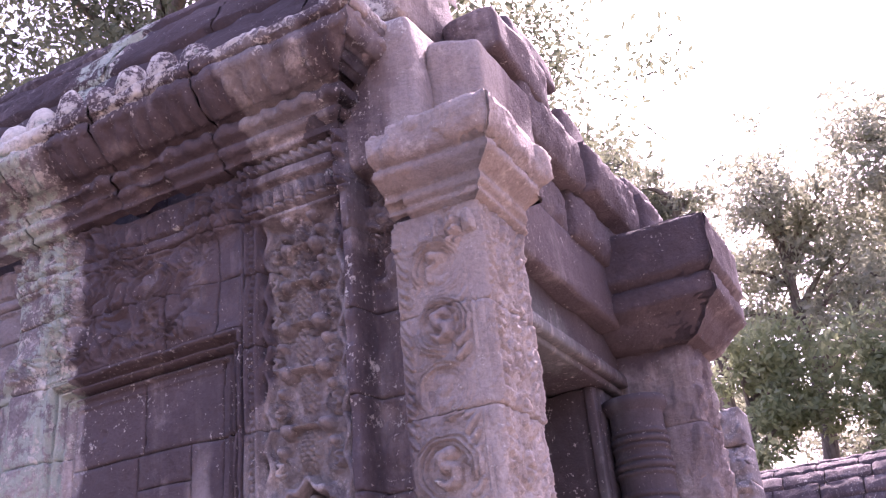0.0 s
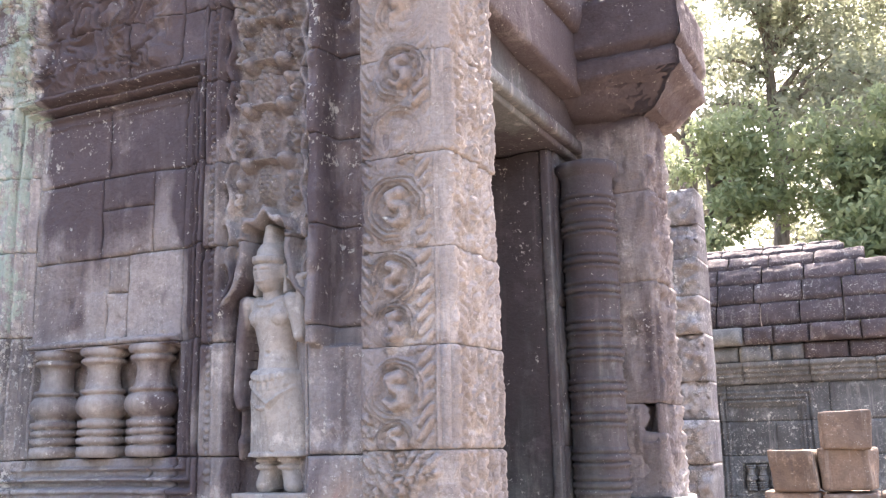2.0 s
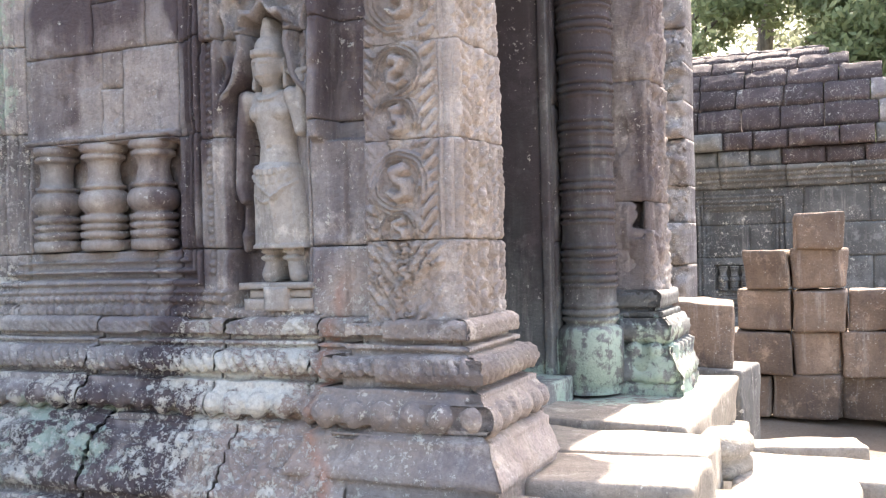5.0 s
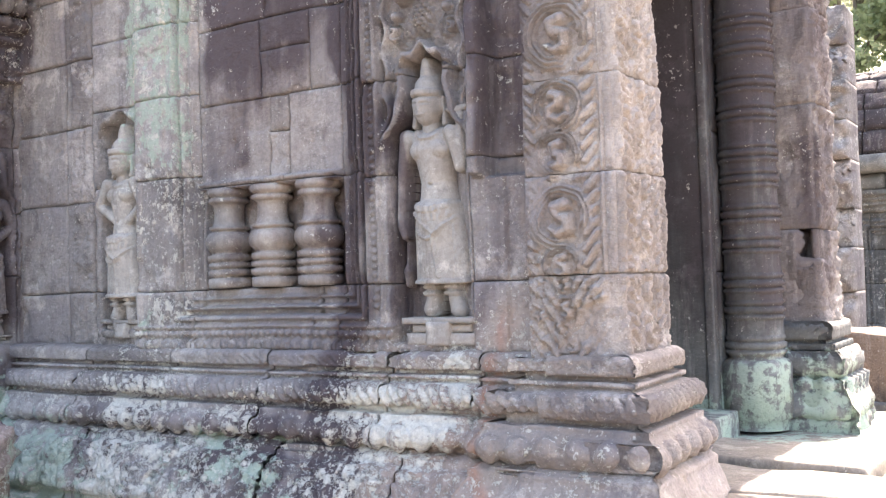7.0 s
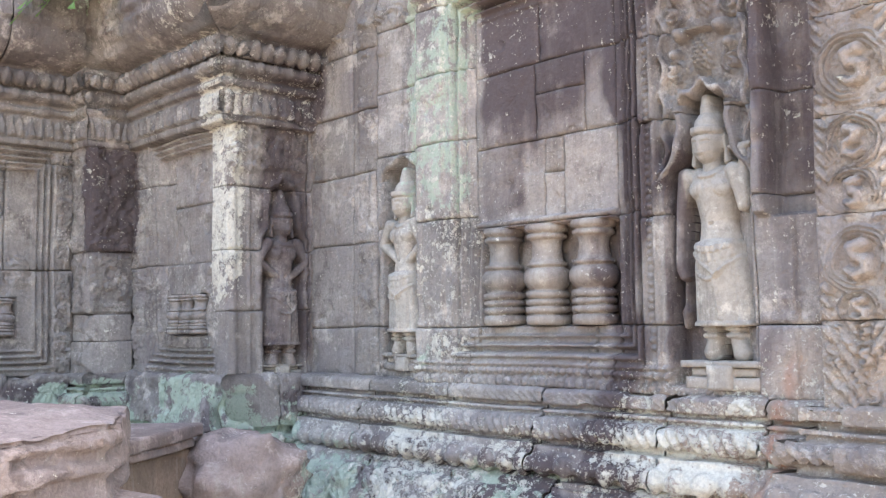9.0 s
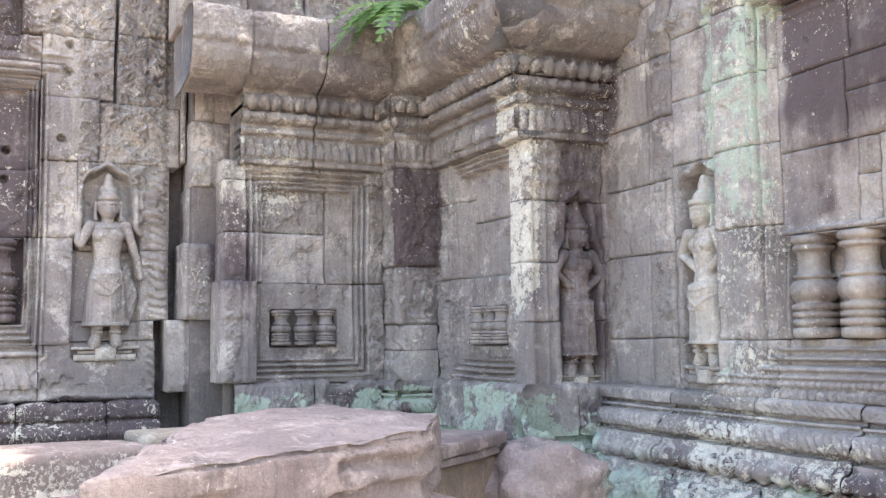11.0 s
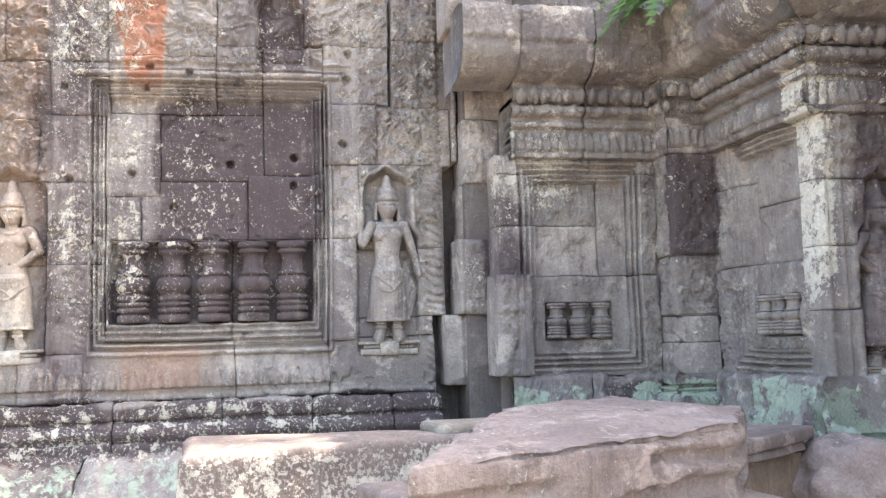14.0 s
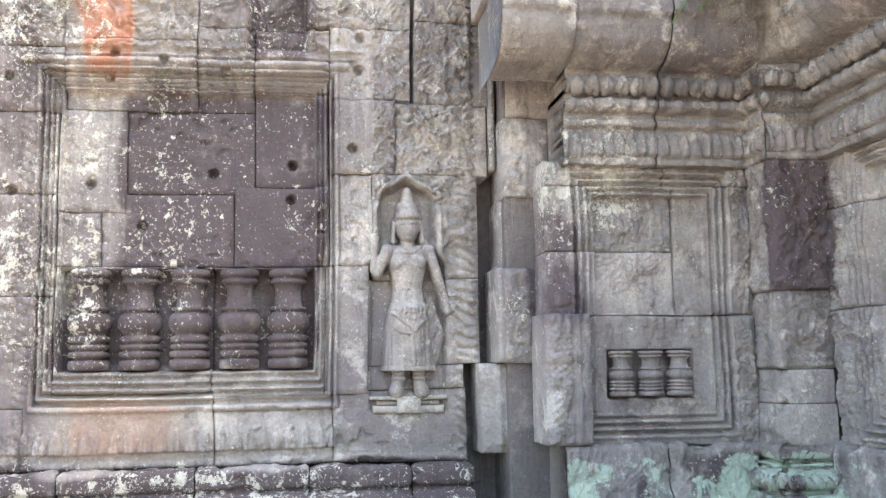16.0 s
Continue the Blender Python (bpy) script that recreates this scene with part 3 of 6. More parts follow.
def frame_steps(d, steps, deep=0.034):
    """Concentric mouldings: (from, to, height) by distance outwards from the opening."""
    lo, hi = min(q[0] for q in steps), max(q[1] for q in steps)
    out = np.zeros_like(d) - deep * ((d > lo) & (d < hi))
    for a, b, h in steps:
        flat = ((d >= a) & (d < b)) * h
        e = np.clip(np.minimum(d - a, b - d) / 0.008, 0, 1)
        out = out + ((d >= a) & (d < b)) * deep * np.sqrt(e) + flat * (0.25 + 0.75 * np.sqrt(e))
    return out


def arch_niche(U, V, cu, half, v0, spring, rise, depth):
    """A sunk field with a lobed, pointed head."""
    head = spring + rise * np.sqrt(np.clip(1 - ((U - cu) / half) ** 2, 0, 1)) + 0.015 * np.cos((U - cu) / half * 7)
    up = np.where(np.abs(U - cu) < half, head - V, np.where(V < spring, 1.0, spring - V))
    ins = np.minimum(np.minimum(half - np.abs(U - cu), V - v0), up)
    return -depth * sstep(0.0, 0.022, ins), ins


def niche_rim(ins, h, w=0.035):
    return h * np.sqrt(np.clip(1 - ((ins + w * 0.5) / (w * 0.5)) ** 2, 0, 1))


# ---- carved figures in high relief ----


def limb(X, Y, pts, lift):
    """Height of a run of round limbs: (x, y, radius) by turns."""
    out = np.full(X.shape, -1.0)
    for (x0, y0, r0), (x1, y1, r1) in zip(pts[:-1], pts[1:]):
        dx, dy = x1 - x0, y1 - y0
        t = np.clip(((X - x0) * dx + (Y - y0) * dy) / (dx * dx + dy * dy + 1e-12), 0, 1)
        r = r0 + (r1 - r0) * t
        d2 = (X - x0 - t * dx) ** 2 + (Y - y0 - t * dy) ** 2
        out = np.maximum(out, np.where(d2 < r * r, lift + np.sqrt(np.clip(r * r - d2, 0, None)), -1.0))
    return out


def tapered(X, Y, rows, lift, deep):
    """A body with half-widths given by height: (y, centre, half-width, depth factor)."""
    ys = [r[0] for r in rows]
    c = np.interp(Y, ys, [r[1] for r in rows])
    w = np.interp(Y, ys, [r[2] for r in rows])
    k = np.interp(Y, ys, [r[3] for r in rows])
    s = 1 - ((X - c) / w) ** 2
    return np.where((s > 0) & (Y >= ys[0]) & (Y <= ys[-1]), lift + deep * k * np.sqrt(np.clip(s, 0, 1)), -1.0)


def figure_height(X, Y, arms):
    """A standing figure with tall crown and long skirt, one unit high."""
    A = np.abs(X)
    parts = [
        limb(A, Y, [(0.062, 0.018, 0.036), (0.050, 0.06, 0.030), (0.046, 0.15, 0.026)], 0.035),
        limb(A, Y, [(0.025, 0.082, 0.010), (0.072, 0.082, 0.010)], 0.062),
        limb(A, Y, [(0.025, 0.106, 0.009), (0.070, 0.106, 0.009)], 0.062),
        tapered(X, Y, [(0.115, 0, 0.134, 1.0), (0.14, 0, 0.126, 1.0), (0.25, 0, 0.117, 1.05), (0.34, 0, 0.107, 1.15), (0.42, 0, 0.096, 1.1), (0.44, 0, 0.086, 0.95)], 0.02, 0.078),
        tapered(X, Y, [(0.40, 0, 0.094, 1.0), (0.46, 0, 0.080, 0.92), (0.51, 0, 0.070, 0.86), (0.57, 0, 0.080, 0.95), (0.635, 0, 0.097, 1.08), (0.685, 0, 0.102, 0.95), (0.715, 0, 0.078, 0.6)], 0.02, 0.068),
        limb(A, Y, [(0.036, 0.640, 0.044), (0.046, 0.635, 0.044)], 0.050),
        limb(X, Y, [(-0.095, 0.692, 0.032), (0.095, 0.692, 0.032)], 0.030),
        limb(X, Y, [(0, 0.70, 0.036), (0, 0.765, 0.033)], 0.040),
        tapered(X, Y, [(0.732, 0, 0.018, 0.6), (0.745, 0, 0.036, 0.9), (0.775, 0, 0.053, 1.05), (0.815, 0, 0.061, 1.1), (0.86, 0, 0.060, 0.95)], 0.045, 0.062),
        limb(X, Y, [(0, 0.782, 0.010), (0, 0.812, 0.006)], 0.105),
        limb(A, Y, [(0.070, 0.738, 0.014), (0.068, 0.775, 0.009), (0.066, 0.835, 0.012)], 0.045),
        tapered(X, Y, [(0.842, 0, 0.064, 1.0), (0.856, 0, 0.067, 1.02), (0.872, 0, 0.063, 1.0)], 0.035, 0.078),
        tapered(X, Y, [(0.868, 0, 0.060, 0.95), (0.90, 0, 0.052, 0.85), (0.925, 0, 0.036, 0.6)], 0.030, 0.068),
        limb(X, Y, [(0, 0.88, 0.036), (0, 0.945, 0.030), (0, 0.985, 0.022), (0, 0.995, 0.012)], 0.036),
        limb(A, Y, [(0.040, 0.87, 0.020), (0.036, 0.915, 0.016), (0.030, 0.935, 0.008)], 0.026),
    ]
    body = np.maximum.reduce(parts)
    dip = np.clip(1 - (X / 0.105) ** 2, 0, 1)

    def trace(mask, h):
        return np.where(mask & (body > 0), h, 0.0)

    belt = trace((np.abs(Y - (0.440 - 0.036 * dip)) < 0.014) & (A < 0.108), 0.012) * (0.7 + 0.3 * np.cos(X * 330))
    fringe = trace((Y < 0.426 - 0.036 * dip) & (Y > 0.394 - 0.036 * dip) & (A < 0.105), 0.006) * (0.5 + 0.5 * np.cos(X * 240))
    sash = trace(np.abs(Y - (0.392 - 0.085 * np.clip(1 - np.abs(X - 0.02) / 0.10, 0, 1))) < 0.007, 0.009) * (Y < 0.41)
    loop = trace((np.abs(np.hypot(X + 0.01, (Y - 0.335) * 1.3) - 0.055) < 0.008) & (Y < 0.325), 0.008)
    fold = trace((np.abs(X - 0.018 + 0.06 * (Y - 0.2)) < 0.007) & (Y < 0.29) & (Y > 0.14), 0.007) + trace((A > 0.075) & (A < 0.085) & (Y > 0.13) & (Y < 0.38), -0.006)
    hem = trace((Y > 0.115) & (Y < 0.134), 0.008)
    collar = trace((np.abs(np.hypot(X, Y - 0.745) - 0.060) < 0.011) & (Y < 0.735), 0.007)
    groove = trace((np.abs(Y - 0.838) < 0.005) & (A < 0.07), -0.010)
    groove = groove + trace(((A - 0.024) / 0.016) ** 2 + ((Y - 0.812) / 0.006) ** 2 < 1, -0.007) + trace((X / 0.020) ** 2 + ((Y - 0.768) / 0.006) ** 2 < 1, 0.006)
    groove = groove + trace((np.abs(A - 0.004) < 0.004) & (np.abs(Y - 0.50) < 0.005), -0.010)
    body = body + belt + fringe + sash + loop + fold + hem + collar + groove
    # sash ends hanging beside the skirt, in low relief
    train = np.where((X > 0.09) & (X < 0.185 - 0.35 * np.abs(Y - 0.28)) & (Y > 0.13) & (Y < 0.47), 0.018 + 0.006 * np.cos((X * 1.2 - Y * 0.5) * 120), -1.0)
    if arms == "raised":
        a = [limb(X, Y, [(-0.108, 0.695, 0.034), (-0.134, 0.60, 0.026), (-0.148, 0.52, 0.022), (-0.165, 0.40, 0.018), (-0.166, 0.345, 0.021), (-0.156, 0.31, 0.019)], 0.045),
             limb(X, Y, [(-0.158, 0.31, 0.010), (-0.168, 0.20, 0.010), (-0.172, 0.17, 0.020), (-0.180, 0.115, 0.010)], 0.025),
             limb(X, Y, [(0.104, 0.695, 0.034), (0.122, 0.62, 0.028), (0.132, 0.560, 0.026), (0.138, 0.63, 0.022), (0.143, 0.715, 0.018), (0.145, 0.755, 0.021)], 0.055),
             limb(X, Y, [(0.09, 0.785, 0.010), (0.135, 0.775, 0.022), (0.175, 0.79, 0.010)], 0.055), train]
    elif arms == "folded":
        a = [limb(X, Y, [(-0.100, 0.695, 0.034), (-0.160, 0.590, 0.026), (-0.02, 0.495, 0.023)], 0.052),
             limb(X, Y, [(0.100, 0.695, 0.034), (0.156, 0.580, 0.026), (0.02, 0.480, 0.023)], 0.048)]
    else:
        a = [limb(X, Y, [(-0.100, 0.695, 0.032), (-0.148, 0.585, 0.026), (-0.160, 0.60, 0.024), (-0.165, 0.70, 0.019), (-0.160, 0.76, 0.024)], 0.048),
             limb(X, Y, [(0.100, 0.695, 0.032), (0.138, 0.59, 0.025), (0.170, 0.48, 0.021), (0.186, 0.40, 0.022)], 0.045), train]
    return np.maximum(body, np.maximum.reduce(a))


def relief_figure(name, F, u, v0, tall, arms, w0, label, lean=0.0, mat=None, res=0.0042):
    """A standing figure in relief as one mesh, its back sunk into the wall."""
    nu, nv = int(0.46 * tall / res), int(1.02 * tall / res)
    X, Y = np.meshgrid(np.linspace(-0.23, 0.23, nu), np.linspace(-0.01, 1.01, nv))
    Hh = figure_height(X - lean * Y, Y, arms)
    pad = Hh.copy()
    for ax in (0, 1):
        for s in (1, -1):
            pad = np.maximum(pad, np.roll(Hh, s, ax))
    keep = pad > 0
    worn = 0.006 * (fbm(X * 22, Y * 22, u, 3, 17) - 0.5)
    W = np.where(Hh > 0, 1.25 * Hh - 0.008 + worn, -0.05) * tall + w0
    P = F(u + X * tall, v0 + Y * tall, W).reshape(-1, 3)
    quads = grid_faces(nu, nv)
    ok = keep.reshape(-1)[quads].all(1)
    quads = quads[ok]
    used, inv = np.unique(quads, return_inverse=True)
    ob = mesh_from(name, P[used], inv.reshape(-1, 4), mat or STONE_FIG)
    return tagged(ob, label, "statue", "carved wall figures")


BALUSTER = [(0.70, 0), (0.90, 0.012), (0.94, 0.05), (0.90, 0.095), (0.72, 0.105), (0.72, 0.12), (0.90, 0.13), (0.93, 0.155), (0.90, 0.18), (0.74, 0.188), (0.74, 0.20), (0.88, 0.21), (0.91, 0.23),
            (0.88, 0.25), (0.74, 0.258), (0.74, 0.27), (0.89, 0.28), (0.92, 0.305), (0.89, 0.33), (0.72, 0.34), (0.72, 0.36), (0.82, 0.375), (0.96, 0.42), (1.0, 0.465), (0.97, 0.51), (0.84, 0.555),
            (0.72, 0.565), (0.72, 0.58), (0.85, 0.588), (0.85, 0.615), (0.68, 0.625), (0.63, 0.68), (0.60, 0.76), (0.64, 0.83), (0.72, 0.85), (0.84, 0.86), (0.86, 0.88), (0.82, 0.90), (0.74, 0.905),
            (0.74, 0.92), (0.88, 0.93), (0.92, 0.955), (0.90, 0.985), (0.80, 1.0), (0, 1.0)]


def baluster(parent, cx, cy, z0, tall, r, mat, seed=0):
    v, f = lathe([(a * r, b * tall) for a, b in BALUSTER], 22)
    v = v + np.array([cx, cy, z0])
    v = v + 0.006 * (fbm(v[:, 0] * 16, v[:, 1] * 16, v[:, 2] * 16, 2, seed)[:, None] - 0.5)
    return mesh_from("baluster", v, f, mat, parent)

# ---- plan: the faces of the ruin ----
YA = 3.05        # window wall, looks to -y
YP = 2.98        # front of the pillar
XP = -1.505      # right corner of the pillar
XC = -4.86       # short return wall, looks to +x
YF = 2.58        # blind-window face of the corner, looks to -y
XE = -6.20       # blind-window face of the corner, looks to +x
XD = -6.61       # long wall, looks to +x
FA, FP, FC, FF, FE, FD = face_y(YA), face_y(YP), face_x(XC), face_y(YF), face_x(XE), face_x(XD)

BASE = [(-0.08, 1.362), (0.035, 1.352), (0.05, 1.343), (0.056, 1.335), (0.056, 1.290), (0.018, 1.284), (0.018, 1.272), (0.062, 1.268), (0.062, 1.256), (0.046, 1.252), (0.046, 1.244), (0.085, 1.238), (0.115, 1.218), (0.124, 1.19), (0.112, 1.163),
        (0.066, 1.148), (0.066, 1.136), (0.120, 1.132), (0.120, 1.112), (0.130, 1.106), (0.150, 1.080), (0.158, 1.05), (0.150, 1.020), (0.105, 1.012), (0.105, 0.998), (0.150, 0.994), (0.150, 0.984), (0.02, 0.983)]
LOWER_BASE = [(0.03, 1.02), (0.12, 1.01), (0.165, 0.985), (0.165, 0.962), (0.20, 0.925), (0.25, 0.86), (0.29, 0.80), (0.31, 0.77), (0.31, 0.745), (0.285, 0.74), (0.285, 0.715), (0.33, 0.71), (0.345, 0.66),
              (0.345, 0.56), (0.40, 0.55), (0.42, 0.50), (0.42, -0.05)]
UPPER_BASE = BASE
CORNER_BASE = [(-0.08, 1.362), (0.045, 1.352), (0.066, 1.335), (0.078, 1.25), (0.092, 1.15), (0.098, 1.085), (0.066, 1.075), (0.066, 1.060), (0.128, 1.050), (0.150, 1.030), (0.156, 0.995), (0.02, 0.983)]


def base_carve(U, Z):
    """Rope, leaf strokes, lotus beads and leaf work along the base."""
    slant = np.abs(((U * 22 + 14 * (Z - 1.2)) % 1.0) - 0.5) * 2
    leaf = 0.024 * (np.clip(1 - slant * 1.3, 0, 1) ** 0.6 - 0.35) * span(Z, 1.160, 1.236, 0.006)
    rope = 0.012 * (np.abs(np.sin(U * 72 + 120 * Z)) - 0.4) * span(Z, 1.292, 1.336, 0.004)
    bead = 0.8 * beads(U, Z, 1.056, 0.104, 0.044, 0.034) - 0.006 * span(Z, 1.02, 1.10, 0.004)
    low = foliage(U, Z, 11, 0.022, 4) * span(Z, 0.76, 0.95, 0.02) + petals(U, Z, 0.57, 0.70, 0.16, 0.022)
    worn = sstep(0.30, 0.52, fbm(U * 2.4, Z * 3.0, 2.0, 2, 8))
    return (leaf + rope + bead + low) * (0.45 + 0.55 * worn)


def base_run(parent, F, a, b, ea, eb, cuts, seed, upper=UPPER_BASE):
    """Upper and lower base courses from a to b, cut into separate stones."""
    for prof, name, shift in ((upper, "base_moulding_stone", 0.0), (LOWER_BASE, "base_course_stone", 0.13)):
        us = [a] + [c + shift for c in cuts if a + 0.15 < c + shift < b - 0.15] + [b]
        for i, (p, q) in enumerate(zip(us[:-1], us[1:])):
            plain = upper is CORNER_BASE and prof is upper
            carve = (lambda U, Z: foliage(U, Z, 9, 0.010, 75) - 0.03 * sstep(0.55, 0.68, fbm(U * 5, Z * 5, 6, 3, 76))) if plain else base_carve
            profile_run(name, parent, F, prof, p, q, STONE, ea if i == 0 else 0, eb if i == len(us) - 2 else 0, 0.0085, 0.008, carve, seed + i, 0.012 if plain or prof is LOWER_BASE else 0.004)


def wall(name, label, at):
    return empty(name, label, "wall", "structure", at=at)


# ---- window wall ----
WA = wall("wall_1", "carved sandstone temple wall with blind baluster window and niches", (-3.2, YA, 0))
WIN = (-3.50, -2.72, 1.605, 3.00)


def flame_column(U, V):
    """Tiers of knots, side curls and drops climbing above the niche."""
    x, out = U + 2.30, np.zeros_like(U)
    a = np.abs(x)
    ball = lambda du, v, r, h: h * np.sqrt(np.clip(1 - ((a - du) ** 2 + (V - v) ** 2) / (r * r), 0, 1))
    for n, v in enumerate((2.60, 2.82, 3.00, 3.17, 3.32, 3.45)):
        k = 1.0 - 0.06 * n
        drop = 0.050 * np.sqrt(np.clip(1 - (x / (0.050 * k)) ** 2 - ((V - v) / 0.085) ** 2, 0, 1))
        vein = 0.62 + 0.38 * np.cos(a * 260) * np.cos((V - v) * 190)
        out = np.maximum(out, drop * vein)
        out = np.maximum(out, bump1(V, v + 0.080, v + 0.098, 0.046) * (a < 0.050 * k))
        out = np.maximum(out, ball(0.085 * k, v + 0.085, 0.034, 0.052))
        out = np.maximum(out, ball(0.115 * k, v + 0.015, 0.024, 0.040))
        out = np.maximum(out, 0.8 * np.maximum(scroll(U, V, -2.30 - 0.125, v - 0.05, 0.052, 0.040, -1), scroll(U, V, -2.30 + 0.125, v - 0.05, 0.052, 0.040, 1)))
    stem = 0.030 * np.sqrt(np.clip(1 - ((a - 0.172 - 0.012 * np.sin(V * 41)) / 0.016) ** 2, 0, 1))
    return np.maximum(out, stem)


def h_wall_a(U, V):
    h = np.zeros_like(U)
    # blind window and its stepped mouldings
    d = rect_d(U, V, *WIN)
    h += np.where(d < 0, -0.060, 0)
    h += np.where((d < 0) & (V < 2.035), -0.085, 0)
    steps = [(0.0, 0.018, -0.050), (0.038, 0.056, -0.030), (0.076, 0.096, -0.012), (0.116, 0.145, 0.014)]
    worn = 1 - 0.75 * (1 - sstep(-3.75, -3.48, U)) * sstep(0.42, 0.62, fbm(U * 3, V * 3, 4.0, 2, 19))
    h += worn * frame_steps(d, steps, 0.058)
    # slanted hood stone over the balusters
    h += 0.050 * span(V, 2.02, 2.07, 0.008) * (d < 0)
    # band of beads and leaves under the window
    band = span(U, -3.88, -2.45, 0.008)
    h += band * (bump1(V, 1.432, 1.450, 0.016) + beads(U, V, 1.413, 0.036, 0.016, 0.018) + petals(U, V, 1.345, 1.395, 0.05, 0.024))
    h += span(U, -2.45, -2.02, 0.008) * petals(U, V, 1.300, 1.365, 0.045, 0.022)
    # pilaster strips beside the window
    h += 0.018 * span(U, -3.86, -3.68, 0.006) + bump1(U, -2.566, -2.545, 0.016) + bump1(U, -2.512, -2.490, 0.020)
    h += beads(V, U, -2.530, 0.030, 0.013, 0.010) * (V > 1.5) - 0.02 * span(U, -2.578, -2.568, 0.003)
    # flat strip standing out beside the deep channel at the pillar
    high = sstep(1.965, 1.985, V)
    h += high * (0.050 * span(U, -2.078, -2.030, 0.006) * (0.8 + 0.4 * vnoise(V * 6, U * 20, 0, 3)))
    h -= high * 0.085 * sstep(-2.030, -2.015, U) + (1 - high) * 0.018 * sstep(-1.96, -1.95, U)
    # niche with a curling rim
    cu = -2.285
    wide = 0.180 - 0.090 * sstep(2.12, 2.25, V) + 0.010 * np.sin((V - 2.2) * 34) * sstep(2.16, 2.2, V)
    n1, ins = arch_niche(U, V, cu, wide, 1.37, 2.365, 0.095, 0.125)
    right = sstep(-2.30, -2.10, U)
    h += n1 * sstep(1.36, 1.40, V) * (1 - 0.65 * right)
    h += niche_rim(ins, 0.024, 0.032) * sstep(2.10, 2.18, V) * (1 - 0.45 * right)
    # climbing column above the niche, cut deep
    field = span(U, -2.490, -2.108, 0.006) * span(V, 2.19, 3.53, 0.02) * (ins < -0.030)
    h += field * (np.maximum(1.5 * flame_column(U, V), foliage(U, V, 30, 0.008, 3)) - 0.060)
    side = span(U, -2.490, -2.108, 0.01) * span(V, 1.85, 2.20, 0.03) * (ins < -0.04)
    h += side * foliage(U, V, 24, 0.010, 6)
    strip = span(U, -2.56, -2.04, 0.006)
    h += strip * (bump1(V, 3.540, 3.565, 0.024) + (petals(U, V, 3.58, 3.68, 0.050, 0.024) + 0.010) * span(V, 3.575, 3.69, 0.004) + 0.045 * span(V, 3.695, 3.745, 0.006))
    h += strip * (0.030 + 0.020 * np.abs(np.sin(U * 70 + V * 60))) * span(V, 3.76, 3.81, 0.006)
    # recessed end of the wall with the second niche
    h -= 0.05 * (1 - sstep(-3.905, -3.89, U))
    n2, ins2 = arch_niche(U, V, -4.03, 0.165, 1.43, 2.30, 0.14, 0.12)
    h += n2 * (1 - 0.6 * sstep(-4.14, -4.03, U)) + niche_rim(ins2, 0.014)
    h += foliage(U, V, 13, 0.012, 9) * span(U, -4.40, -4.25, 0.01)
    # worn frieze above the window
    fr = sstep(3.15, 3.19, V) * (1 - span(U, -2.6, -2.03, 0.02))
    h += fr * (foliage(U, V, 9, 0.034, 12) * sstep(0.35, 0.6, fbm(U * 2.3, V * 2.3, 5, 2, 2)) - 0.02)
    h += span(U, -4.86, -2.6, 0.01) * (bump1(V, 3.58, 3.66, 0.03) + petals(U, V, 3.67, 3.79, 0.085, 0.02))
    h += 0.006 * (fbm(U * 4, V * 4, 0, 2, 44) - 0.5)
    return h


cols_a = [(-4.93, -4.46), (-4.46, -4.25), (-4.25, -3.88), (-3.88, -3.52), (-3.52, -2.72), (-2.72, -2.58), (-2.58, -2.10), (-2.10, -1.80)]
rects_a = []
levels = (1.345, 1.60, 2.045, 2.41, 2.74, 3.07, 3.38, 3.60, 3.82)
for k, (v0, v1) in enumerate(zip(levels[:-1], levels[1:])):
    for i, (u0, u1) in enumerate(cols_a):
        if i == 4 and k == 2:
            rects_a += [(u0, -3.11, v0, v1), (-3.11, -3.00, v0, 2.26), (-3.11, -3.00, 2.26, v1), (-3.00, u1, v0, v1)]
        elif i == 4 and k == 3:
            rects_a += [(u0, -3.16, v0, v1), (-3.16, -2.88, v0, 2.60), (-3.16, -2.88, 2.60, v1), (-2.88, u1, v0, v1)]
        elif i == 4 and k > 3:
            c = (-3.13, -2.98, -3.3, -3.1)[k - 4]
            rects_a += [(u0, c, v0, v1), (c, u1, v0, v1)]
        elif i == 4 and k == 0:
            rects_a += [(u0, -2.84, v0, v1), (-2.84, u1, v0, v1)]
        else:
            dv = (0.06 if i in (2, 3) else -0.03 if i == 6 else 0.0) if 0 < k < 7 else 0
            lo = v0 + (dv if k > 1 else 0)
            hi = v1 + (dv if k < 6 and k > 0 else 0)
            rects_a.append((u0, u1, lo, hi))
rng = random.Random(5)
for i, r in enumerate(rects_a):
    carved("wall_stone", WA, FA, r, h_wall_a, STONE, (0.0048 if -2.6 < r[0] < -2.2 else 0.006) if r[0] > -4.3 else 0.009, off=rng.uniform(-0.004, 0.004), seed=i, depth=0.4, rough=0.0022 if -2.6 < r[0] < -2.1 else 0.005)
base_run(WA, FA, XC, -1.82, -1, 0, [-4.2, -3.62, -3.05, -2.45, -2.05], 20)

# ---- pillar of the doorway ----
PIL = empty("pillar", "square sandstone door pillar carved with scrolling leaf work", "pillar", at=(-1.7, 3.2, 0))


COILS = [(-1.700, 1.645, 0.070, 1), (-1.700, 1.800, 0.112, 1), (-1.712, 2.010, 0.088, 1), (-1.700, 2.165, 0.096, -1), (-1.695, 2.405, 0.122, 1), (-1.682, 2.662, 0.104, -1), (-1.672, 2.882, 0.106, 1), (-1.670, 3.095, 0.104, -1)]


